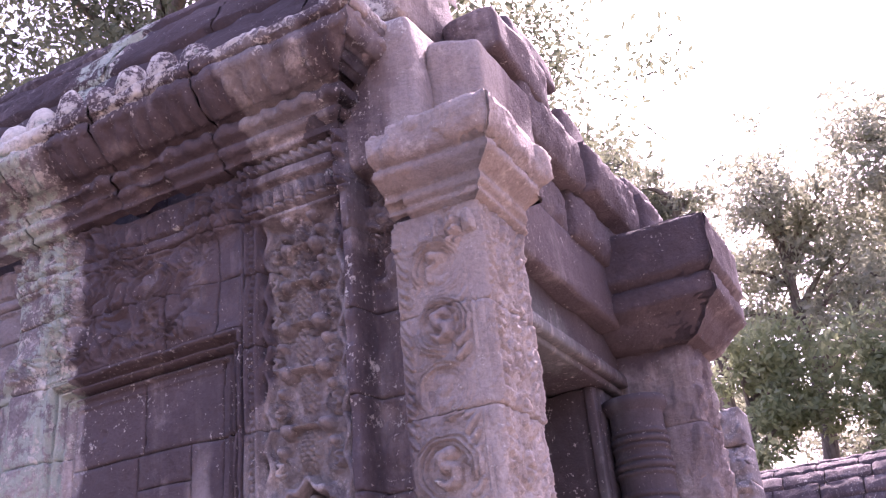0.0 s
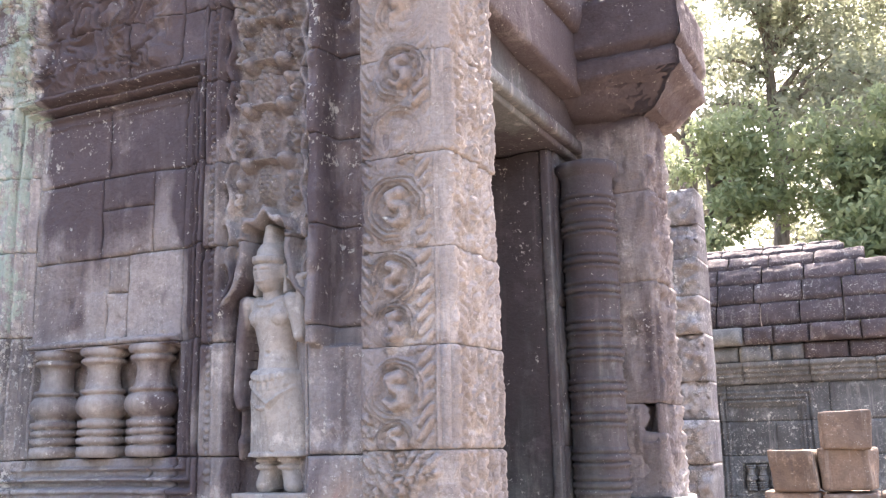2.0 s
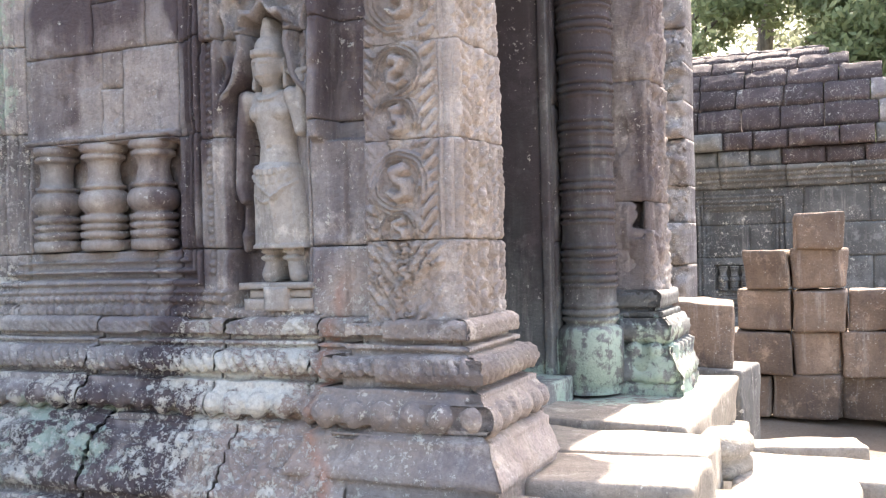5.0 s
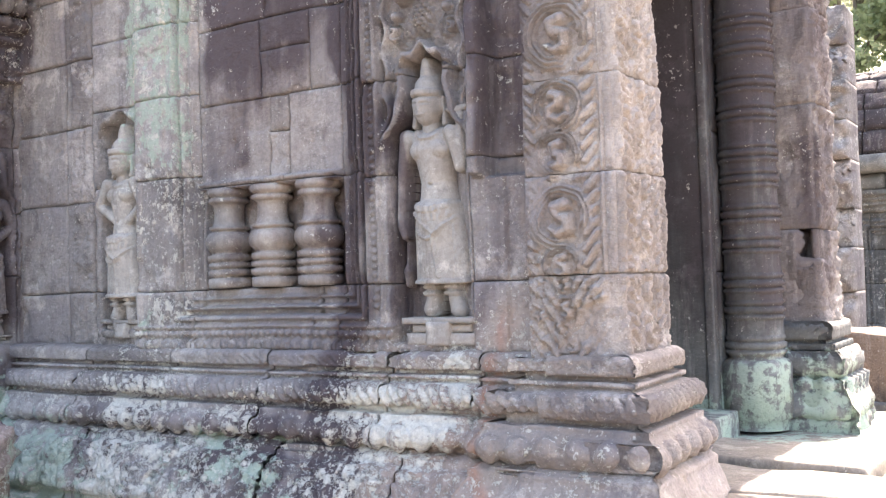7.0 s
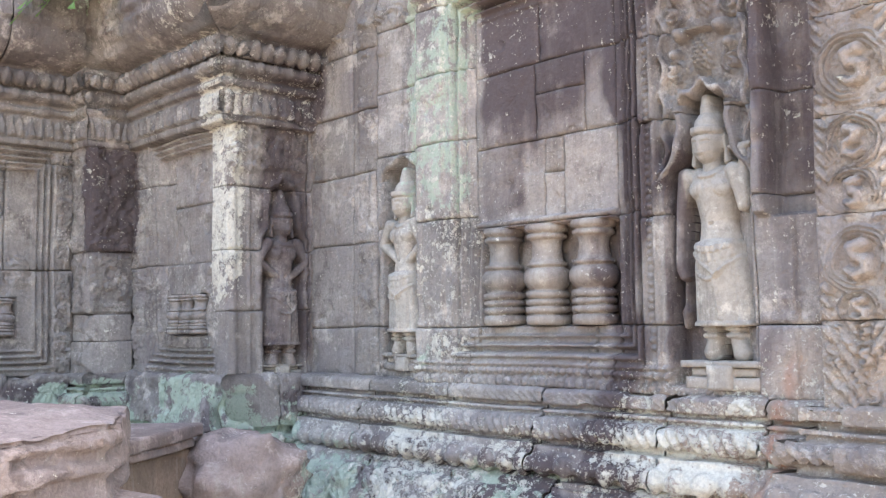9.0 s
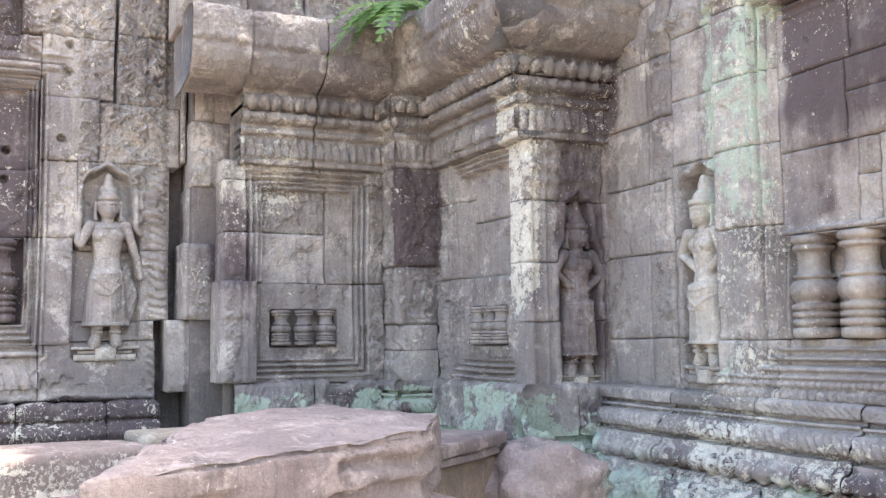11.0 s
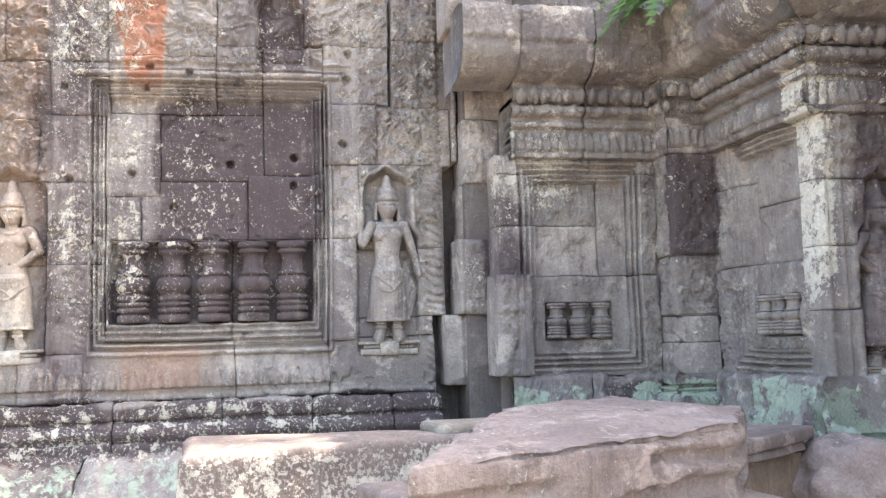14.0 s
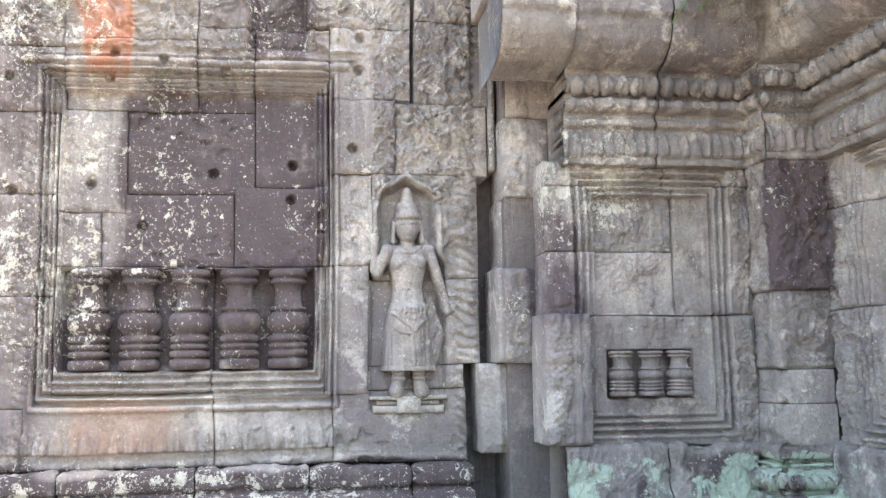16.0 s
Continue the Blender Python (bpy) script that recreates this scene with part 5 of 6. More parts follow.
carved("pilaster_stone", BP, face_x(-6.20), (1.24, 1.40, 1.975, 2.25), lambda U, V: 0.05 * (fbm(U * 9, V * 9, 0, 3, 3) - 0.5), STONE, 0.012, seed=291, depth=0.3, rnd=0.05, drop=0.05)
carved("edge_strip", BP, face_x(-6.58), (1.055, 1.09, 2.75, 3.25), lambda U, V: 0 * U, STONE, 0.012, seed=292, depth=0.2)

# core masonry behind the facing stones, the shade of the gaps in its colour
CORE = empty("wall_6", "rough core masonry behind the facing stones, toned dark for shade", "wall", "structure", at=(-5, 4, 0))


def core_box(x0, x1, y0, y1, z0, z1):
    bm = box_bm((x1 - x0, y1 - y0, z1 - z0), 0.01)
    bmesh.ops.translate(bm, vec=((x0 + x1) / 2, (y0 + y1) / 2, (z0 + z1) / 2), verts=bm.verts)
    part("core_masonry", bm, STONE_DARK, CORE, stain_light=False)


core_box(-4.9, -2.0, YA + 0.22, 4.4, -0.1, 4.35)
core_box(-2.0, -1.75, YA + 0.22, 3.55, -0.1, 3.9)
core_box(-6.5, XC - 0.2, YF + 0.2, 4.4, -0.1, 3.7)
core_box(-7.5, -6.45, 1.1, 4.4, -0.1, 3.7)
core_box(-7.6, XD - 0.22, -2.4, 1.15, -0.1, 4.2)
# masonry above the low corner cornice
for i, r in enumerate(layout(-6.6, XC, (3.5, 3.95, 4.3), 0.55, 3)):
    carved("upper_stone", WF, face_y(YF + 0.10), r, lambda U, V: 0.03 * foliage(U, V, 9, 1, 5), STONE, 0.02, seed=300 + i)
for i, r in enumerate(layout(0.95, 2.7, (3.5, 3.95, 4.3), 0.55, 4)):
    carved("upper_stone", WE, face_x(XE + 0.02), r, lambda U, V: 0.03 * foliage(U, V, 9, 1, 6), STONE, 0.02, seed=320 + i)
for i, r in enumerate(layout(YF, YA + 0.05, (3.5, 3.95, 4.3), 0.5, 5)):
    carved("upper_stone", WC, face_x(XC + 0.05), r, lambda U, V: 0.03 * foliage(U, V, 9, 1, 7), STONE, 0.02, seed=340 + i)

# ---- figures, pedestals and balusters ----

def pedestal(F, u, v0, wide, tall, w0, w1, seed):
    """Stepped block under a figure's feet."""
    P = empty("pedestal", "stepped sandstone pedestal block under a carved figure", "pedestal", group="figure pedestals", at=tuple(F(np.array(u), np.array(v0), np.array(w0))))
    for name, a, b, g, d in (("plinth", 0.0, 0.45, 1.0, 0.0), ("die", 0.45, 0.75, 0.88, -0.012), ("top_slab", 0.75, 1.0, 1.08, 0.008)):
        carved(name, P, F, (u - wide * g / 2, u + wide * g / 2, v0 + tall * a, v0 + tall * b), lambda U, V: w1 + d + 0 * U, STONE_FIG, 0.012, depth=-w0, seed=seed, drop=0.006, rnd=0.01)
    carved("centre_block", P, F, (u - wide * 0.17, u + wide * 0.17, v0, v0 + tall * 0.86), lambda U, V: w1 + 0.016 + 0 * U, STONE_FIG, 0.012, depth=-w0, seed=seed + 1, drop=0.006, rnd=0.01)
    return P


pedestal(FA, -2.245, 1.37, 0.30, 0.105, -0.08, 0.01, 400)
pedestal(FA, -4.04, 1.39, 0.26, 0.085, -0.15, -0.02, 402)
pedestal(FC, 2.925, 1.35, 0.25, 0.055, -0.075, 0.0, 404)
pedestal(FD, 0.62, 1.50, 0.36, 0.09, -0.07, 0.01, 406)
pedestal(FD, -1.66, 1.50, 0.36, 0.09, -0.07, 0.01, 408)
relief_figure("carved_figure", FA, -2.240, 1.485, 0.955, "raised", -0.085, "pale sandstone female figure in relief, one arm raised, in niche", -0.055)
relief_figure("carved_figure", FA, -4.030, 1.470, 0.92, "folded", -0.085, "pale sandstone female figure with folded arms in deep niche", 0.02)
relief_figure("carved_figure", FC, 2.925, 1.40, 0.96, "folded", -0.070, "dark weathered female relief figure in shallow arched niche", 0, STONE)
relief_figure("carved_figure", FD, 0.62, 1.59, 1.06, "lotus", -0.045, "grey weathered female relief figure beneath a leafy arch", 0, STONE)
relief_figure("carved_figure", FD, -1.66, 1.59, 1.02, "folded", -0.07, "reddish sandstone female relief figure with folded arms", 0, STONE_FIG)
relief_figure("carved_figure", FD, -1.98, 1.59, 1.02, "folded", -0.07, "reddish sandstone female relief figure beside its twin", 0, STONE_FIG)


def window_set(label, centres, z0, tall, r, mat, at):
    W = empty("blind_window", label, "window", at=at)
    for i, (x, y) in enumerate(centres):
        baluster(W, x, y, z0, tall, r, mat, int(abs(x * 50 + y * 31)) + i)
    return W


window_set("blind window with three turned sandstone balusters below a panel", [(-3.37, YA + 0.075), (-3.115, YA + 0.075), (-2.86, YA + 0.075)], 1.605, 0.430, 0.104, STONE_FIG, (-3.115, YA, 1.62))
window_set("wide blind window with five worn stone balusters", [(XD - 0.085, -0.96 + 0.243 * i) for i in range(5)], 1.735, 0.50, 0.108, STONE, (XD, -0.47, 1.735))
window_set("small blind window with three stub balusters", [(XE - 0.02, 1.61 + 0.145 * i) for i in range(3)], 1.58, 0.215, 0.066, STONE, (XE, 1.75, 1.58))
window_set("small blind window with stub balusters in corner shade", [(-5.45 + 0.14 * i, YF + 0.02) for i in range(3)], 1.58, 0.215, 0.064, STONE, (-5.3, YF, 1.58))

# ---- ground ----
xs = np.concatenate([np.linspace(-400, -14, 14), np.linspace(-12, 12, 97), np.linspace(14, 400, 14)])
ys = np.concatenate([np.linspace(-400, -10, 14), np.linspace(-8, 20, 113), np.linspace(22, 400, 14)])
GX, GY = np.meshgrid(xs, ys)
GZ = 0.10 * (fbm(GX * 0.5, GY * 0.5, 0, 3, 90) - 0.5) - 0.02
GZ += 0.05 * (fbm(GX * 2.5, GY * 2.5, 0, 2, 91) - 0.5)
g = mesh_from("ground", np.stack([GX, GY, GZ], -1).reshape(-1, 3), grid_faces(len(xs), len(ys)), GROUND, stain_light=False)
tagged(g, "sandy bare earth ground around the ruin", "ground", kind="structure")

# ---- doorway beside the pillar ----
ZT = 0.84
DW = wall("wall_7", "door wall of weathered sandstone with stepped upper courses", (-1.8, 4.5, 0))
DOOR = empty("door_1", "tall open stone doorway with ringed colonette and heavy lintel", "doorway", "structure", at=(-1.8, 4.1, ZT))


def stone_box(name, parent, x0, x1, y0, y1, z0, z1, mat, seed, cuts=3, bevel=0.015, jitter=0.006):
    return block(name, (x1 - x0, y1 - y0, z1 - z0), Matrix.Translation(((x0 + x1) / 2, (y0 + y1) / 2, (z0 + z1) / 2)), mat, seed=seed, cuts=cuts, bevel=bevel, jitter=jitter, parent=parent)


stone_box("far_jamb", DOOR, -2.35, -1.79, 4.74, 5.04, ZT, 3.10, STONE_GREY, 1, 5, 0.01, 0.003)
stone_box("jamb_fillet", DOOR, -1.80, -1.755, 4.72, 4.80, ZT, 3.10, STONE_GREY, 2, 4, 0.008, 0.002)
stone_box("near_jamb", DOOR, -2.35, -1.76, 3.40, 3.72, ZT, 3.10, STONE_GREY, 3, 4)
stone_box("sill", DOOR, -2.35, -1.66, 3.70, 4.76, ZT - 0.2, ZT + 0.10, STONE_GREY, 4, 3)
stone_box("lintel", DOOR, -2.35, -1.70, 3.40, 5.06, 3.10, 3.40, STONE_GREY, 5, 5, 0.012, 0.004)
stone_box("lintel_moulding", DOOR, -1.74, -1.66, 3.42, 5.04, 3.13, 3.20, STONE_GREY, 6, 4, 0.02)
stone_box("decorative_lintel", DOOR, -1.95, -1.60, 3.42, 5.05, 3.40, 3.74, STONE, 7, 6, 0.03)
prof = [(0.150, 0.0), (0.150, 0.05), (0.165, 0.06), (0.165, 0.33), (0.150, 0.35), (0.125, 0.36)]
z = 0.38
k = 0
while z < 2.12:
    for r, dz in ((0.134, 0.0), (0.143, 0.005), (0.143, 0.020), (0.131, 0.024), (0.131, 0.032), (0.145, 0.037), (0.146, 0.048), (0.145, 0.060), (0.131, 0.065), (0.131, 0.073), (0.141, 0.078), (0.141, 0.092), (0.134, 0.098), (0.133, 0.105)):
        prof.append((r, z + dz))
    z += 0.105 + (0.075, 0.03, 0.095, 0.05)[k % 4]
    prof.append((0.133, z - 0.01))
    k += 1
prof += [(0.135, z), (0.16, z + 0.03), (0.16, z + 0.07), (0.10, z + 0.08)]
v, f = lathe(prof, 24)
v = v * np.array([1, 1, 2.19 / (z + 0.08)]) + np.array([-1.61, 4.90, ZT])
v += 0.008 * (fbm(v[:, 0] * 10, v[:, 1] * 10, v[:, 2] * 10, 2, 5)[:, None] - 0.5)
mesh_from("colonette", v, f, STONE_GREY, DOOR, label="ringed grey stone colonette")
FB = face_x(-1.745)
for i, (v0, v1) in enumerate(zip((ZT, 1.6, 2.3), (1.6, 2.3, 3.12))):
    carved("wall_stone", DW, FB, (4.80, 5.10, v0, v1), lambda U, V: 0 * U, STONE_GREY, 0.03, seed=430 + i, depth=0.25)
PF = empty("pilaster", "weathered door pilaster with broken notch and lichened base", "pilaster", at=(-1.5, 5.2, ZT))
FPy, FPx = face_y(5.06), face_x(-1.33)
h_far = lambda U, V: foliage(U, V, 14, 0.02, 51) - 0.10 * (rect_d(U, V, 5.0, 5.2, 1.66, 1.80) < 0)
h_fpy = lambda U, V: foliage(U, V, 9, 0.008, 52) - 0.14 * (rect_d(U, V, -1.44, -1.36, 1.62, 1.80) < 0)
for i, (v0, v1) in enumerate(zip((1.32, 1.80, 2.42, 2.9), (1.80, 2.42, 2.9, 3.32))):
    carved("pilaster_stone", PF, FPy, (-1.74, -1.33, v0, v1), h_fpy, STONE, 0.014, seed=440 + i, depth=0.35)
    carved("pilaster_stone", PF, FPx, (5.06, 5.45, v0, v1), h_far, STONE, 0.014, seed=446 + i, depth=0.35)
PBASE = [(w * 0.95, 0.84 + (zz - 0.98) * 1.3 + 0.02) for w, zz in BASE[:-1]] + [(0.14, 0.70)]
for F, a, b, ea, eb in ((FPy, -1.74, -1.33, 0, 1), (FPx, 5.06, 5.5, 1, 0)):
    profile_run("pilaster_base", PF, F, PBASE, a, b, STONE_GREY, ea, eb, 0.016, 0.014, base_carve, 450)
FCAP = [(0.24, 3.88), (0.27, 3.86), (0.27, 3.62), (0.22, 3.58), (0.25, 3.55), (0.25, 3.47), (0.17, 3.42), (0.14, 3.38), (0.08, 3.33), (0.0, 3.31)]
for F, a, b, ea, eb in ((FPy, -1.74, -1.33, 0, 1), (FPx, 5.06, 5.5, 1, 0)):
    profile_run("capital", PF, F, FCAP, a, b, STONE, ea, eb, 0.02, 0.016, lambda U, Z: foliage(U, Z, 14, 0.007, 24), 455)
stone_box("capital_top", PF, -1.8, -1.10, 4.83, 5.7, 3.84, 3.90, STONE, 12, 4)
# stepped courses over the door
for i, (v0, v1, x0) in enumerate(((3.72, 3.98, -1.56), (3.98, 4.28, -1.47))):
    for j, r in enumerate(layout(3.55 + 0.12 * i, 6.1, (v0, v1), 0.75, 33 + i)):
        carved("wall_stone", DW, face_x(x0), r, lambda U, V: foliage(U, V, 9, 0.012, 53), STONE, 0.025, seed=460 + 9 * i + j, depth=0.5, rnd=0.05, drop=0.035, off=0.05 * ((j * 7 + i * 3) % 3 - 1))
for j, r in enumerate(layout(5.45, 6.9, (0.0, 0.7, 1.2, 1.7, 2.3, 2.9, 3.4, 3.75), 0.6, 36)):
    carved("wall_stone", DW, face_x(-1.72), r, lambda U, V: foliage(U, V, 6, 0.02, 54), STONE, 0.04, seed=480 + j, depth=0.4)
rng = random.Random(3)
for j in range(7):
    y = 3.5 + 0.40 * j
    stone_box("top_stone", DW, -2.05, -1.50 + rng.uniform(-0.12, 0.04), y, y + 0.36, 4.26, 4.30 + rng.choice((0.02, 0.10, 0.16)), STONE, 500 + j, 3, 0.03, 0.03)
# broken masonry above the pillar
UP = empty("wall_8", "broken upper masonry over the pillar, pale and mossy", "wall", "structure", at=(-1.9, 3.4, 3.9))
for j, (x0, x1, y0, y1, z0, z1) in enumerate(((-2.14, -1.72, 3.04, 3.5, 3.62, 4.30), (-2.2, -1.76, 3.08, 3.6, 4.35, 4.85), (-1.72, -1.50, 3.16, 3.7, 3.62, 4.16), (-1.76, -1.50, 3.40, 4.0, 4.22, 4.45), (-1.78, -1.52, 3.62, 4.2, 4.44, 4.62), (-2.25, -1.9, 3.2, 3.7, 4.85, 5.3))):
    stone_box("upper_stone", UP, x0, x1, y0, y1, z0, z1, STONE, 520 + j, 5, 0.03, 0.03)
# dim room inside the doorway, part of its shade put into the stone colour
IN = empty("wall_9", "inner room walls behind the doorway, toned dark for shade", "wall", "structure", at=(-3, 4.5, 0))
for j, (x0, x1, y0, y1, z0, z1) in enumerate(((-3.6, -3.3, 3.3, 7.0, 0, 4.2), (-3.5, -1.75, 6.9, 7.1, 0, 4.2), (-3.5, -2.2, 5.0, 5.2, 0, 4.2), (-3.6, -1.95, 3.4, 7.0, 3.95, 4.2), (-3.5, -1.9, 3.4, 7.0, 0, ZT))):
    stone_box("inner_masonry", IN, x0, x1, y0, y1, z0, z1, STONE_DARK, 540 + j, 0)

# ---- terrace and steps ----
TER = empty("pavement", "sunlit worn sandstone terrace slabs before the doorway", "pavement", "structure", at=(-1.2, 3.9, 0))
slabs = [(-1.75, -0.86, 2.55, 3.02, 0.60, 0.815), (-1.75, -0.80, 3.03, 3.52, 0.60, 0.835), (-1.75, -0.84, 3.53, 3.98, 0.60, 0.84), (-1.75, -0.95, 3.99, 4.5, 0.60, 0.84), (-1.75, -1.0, 4.51, 5.7, 0.60, 0.83)]
for j, s in enumerate(slabs):
    stone_box("slab", TER, *s, STONE_SLAB, 560 + j, 7, 0.025, 0.02)
lower = [(-0.84, -0.42, 2.6, 3.25, 0.40, 0.665), (-0.82, -0.40, 3.26, 3.72, 0.40, 0.68), (-0.80, -0.36, 3.73, 4.12, 0.40, 0.67), (-0.85, 0.1, 4.13, 4.6, 0.40, 0.66), (-0.38, 0.15, 2.8, 4.1, 0.2, 0.47)]
for j, s in enumerate(lower):
    stone_box("step_slab", TER, *s, STONE_SLAB, 570 + j, 6, 0.03, 0.02)
for j, s in enumerate(((-1.7, -0.92, 2.6, 5.6, 0.0, 0.61), (-0.95, -0.48, 2.6, 4.5, 0.0, 0.42), (-0.5, 0.1, 2.85, 4.5, 0.0, 0.22))):
    stone_box("fill_stone", TER, *s, STONE_SLAB, 580 + j, 6, 0.03, 0.02)
v, f = lathe([(0.02, 0), (0.15, 0.01), (0.16, 0.05), (0.13, 0.07), (0.17, 0.10), (0.17, 0.14), (0.12, 0.17), (0.0, 0.18)], 18)
v = v * np.array([0.62, 1.0, 1.0]) + np.array([-0.84, 4.10, 0.66])
v += 0.03 * (fbm(v[:, 0] * 9, v[:, 1] * 9, v[:, 2] * 9, 2, 77)[:, None] - 0.5)
tagged(mesh_from("moulded_stone", v, f, STONE_SLAB), "rounded moulded stone end at the terrace edge", "stone")

# ---- fallen blocks by the doorway and the stacked pile ----


def loose(name, size, at, turn, mat, label, seed, tilt=(0, 0), cuts=5, bevel=0.02, jitter=0.015, group=""):
    return block(name, size, pose(*at, tilt[0], tilt[1], turn), mat, label, "stone block", group, bevel, jitter, seed, cuts)


loose("stone_block", (0.62, 0.60, 0.44), (-1.52, 7.1, 0.96), 8, STONE_BROWN, "squared orange-brown block lying on a rough grey stone", 601, (0, 4))
loose("stone_block", (0.60, 0.50, 0.76), (-1.36, 6.95, 0.37), -8, STONE_GREY, "rough grey block standing on the ground under another", 602)
loose("stone_block", (0.40, 0.30, 0.24), (-1.0, 5.9, 0.10), 20, STONE_SLAB, "small pale squared stone on the ground", 603)
loose("stone_block", (0.55, 0.28, 0.12), (-0.62, 5.2, 0.52), 12, STONE_SLAB, "thin pale slab leaning on the terrace steps", 604)
loose("stone_block", (0.9, 0.5, 0.48), (-0.70, 5.2, 0.22), 6, STONE_SLAB, "long pale block set in the ground by the steps", 605)
PX = lambda cx: -1.335 + (cx - 545) / 311
PZ = lambda cy: 1.517 - (cy - 280) / 311
rows = [[(520, 613), (613, 785), (785, 908), (908, 1060), (1060, 1230)], [(485, 650), (652, 770), (772, 962), (964, 1120)], [(515, 658), (659, 797), (799, 905), (908, 1080)], [(545, 660), (660, 793)], [(664, 788)]]
ycut = [740, 625, 505, 392, 285, 188]
for i, row in enumerate(rows):
    for j, (a, b) in enumerate(row):
        wx, zz0, zz1 = PX(b) - PX(a), PZ(ycut[i]), PZ(ycut[i + 1])
        if (i, j) == (3, 1):
            zz1 = PZ(280)
        d = 0.45 + 0.1 * ((i + j) % 2)
        loose("stacked_block", (wx - 0.008, d, zz1 - zz0 - 0.004), ((PX(a) + PX(b)) / 2, 9.2 + 0.05 * ((i * 3 + j) % 3), (zz0 + zz1) / 2), ((i * 5 + j * 7) % 7 - 3) * 2.6,
              STONE_BROWN, "squared brown sandstone block in a dry-stacked pile", 620 + i * 9 + j, cuts=6, bevel=0.026, jitter=0.018, group="stacked block pile")

# ---- far gallery ----
GAL = wall("wall_10", "far gallery of grey sandstone with blind window and moulded eaves", (-1.2, 13, 0))
GY0 = 13.0
FG = face_y(GY0)


def h_gal(U, V):
    d = rect_d(U, V, -2.30, -1.50, 0.90, 1.98)
    h = np.where(d < 0, -0.05, 0) + frame_steps(d, [(0.0, 0.03, -0.02), (0.04, 0.08, 0.01), (0.09, 0.14, 0.02), (0.15, 0.20, 0.03)])
    return h - 0.08 * ((U > -2.22) & (U < -1.76) & (V > 0.95) & (V < 1.27))


for j, r in enumerate(layout(-3.6, 1.6, (0.0, 0.45, 0.88, 1.38, 1.80, 2.26), 1.0, 41)):
    carved("wall_stone", GAL, FG, r, h_gal, STONE_GREY, 0.016 if -2.8 < r[0] < -1.2 or -2.8 < r[1] < -1.2 else 0.035, seed=660 + j, depth=0.4, rnd=0.03)
GCORN = [(0.16, 2.53), (0.17, 2.51), (0.17, 2.47), (0.12, 2.45), (0.13, 2.41), (0.08, 2.39), (0.10, 2.35), (0.05, 2.33), (0.05, 2.28), (0.0, 2.26)]
us = [-3.6, -2.9, -2.1, -1.3, -0.55, 0.2, 0.9, 1.6]
for i, (a, b) in enumerate(zip(us[:-1], us[1:])):
    profile_run("cornice_stone", GAL, FG, GCORN, a, b, STONE_GREY, 0, 0, 0.05, 0.02, None, 700 + i, 0.008)
for k, (v0, v1, w) in enumerate(((2.52, 2.74, 0.16), (2.74, 2.97, 0.24))):
    rr = random.Random(70 + k)
    for j, r in enumerate(layout(-3.6, 1.6, (v0, v1), 0.46, 61 + k)):
        carved("eaves_block", GAL, face_y(GY0 - w), r, lambda U, V: foliage(U, V, 6, 0.02, 58), STONE_ROOF if rr.random() < 0.6 else STONE_GREY, 0.035, seed=740 + 20 * k + j, depth=0.5, rnd=0.05, drop=0.05, off=rr.uniform(-0.05, 0.04), gap=0.012)
for i in range(3):
    baluster(GAL, -2.12 + 0.14 * i, GY0 + 0.05, 0.95, 0.32, 0.065, STONE_GREY, i)
GR = empty("roof_1", "dark weathered gallery roof of long curved stones", "roof", "structure", at=(-1.8, 13.5, 2.9))
for r in range(6):
    a0, a1 = radians(8 + r * 13), radians(8 + (r + 1) * 13)
    ends = (0.5, 0.35, -0.1, -0.55, -0.8, -0.86)[r]
    rr = random.Random(50 + r)
    u = -2.9 + 0.1 * rr.random()
    i = 0
    while u < ends - 0.1:
        b = min(u + rr.uniform(0.42, 0.62), ends)

        def FR2(U, V, W, a0=a0, a1=a1):
            t = a0 + (a1 - a0) * V
            return np.stack([U, GY0 + 1.05 - (1.15 + W) * np.cos(t), 2.80 + (1.33 + W) * np.sin(t)], -1)
        profile_run("roof_stone", GR, FR2, [(-0.05, 1.0), (0.03, 0.95), (0.05, 0.5), (0.045, 0.08), (-0.03, 0.0)], u, b, STONE_ROOF if u < -0.6 else STONE, 0, 0, 0.06, 0.12, None, 720 + r * 11 + i, 0.03, 0.012)
        u = b
        i += 1
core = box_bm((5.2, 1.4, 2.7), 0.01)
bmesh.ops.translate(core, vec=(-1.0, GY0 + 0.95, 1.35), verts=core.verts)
part("core_masonry", core, STONE_DARK, GAL, stain_light=False)
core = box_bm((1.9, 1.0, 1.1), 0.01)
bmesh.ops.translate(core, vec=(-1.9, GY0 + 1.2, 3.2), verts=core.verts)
part("core_masonry", core, STONE_DARK, GR, stain_light=False)
# rough end wall between doorway and gallery
RW = wall("wall_11", "rough lichened ruin wall of irregular stones", (-2.6, 10.5, 0))
for j, r in enumerate(layout(-4.2, -2.12, (0.0, 0.5, 0.95, 1.35, 1.8, 2.2, 2.7, 3.1, 3.5, 3.9, 4.3, 4.6), 0.42, 47)):
    if r[2] > 3.4 and r[1] > -2.1 + (r[2] - 3.9) * -0.6 and r[2] > 3.85:
        continue
    carved("wall_stone", RW, face_y(10.6), r, lambda U, V: foliage(U, V, 5, 0.07, 57), STONE, 0.03, seed=780 + j, depth=0.5, rnd=0.06, drop=0.05, off=0.05 * ((j * 5) % 4 - 1.5))

# ---- fallen blocks before the corner ----


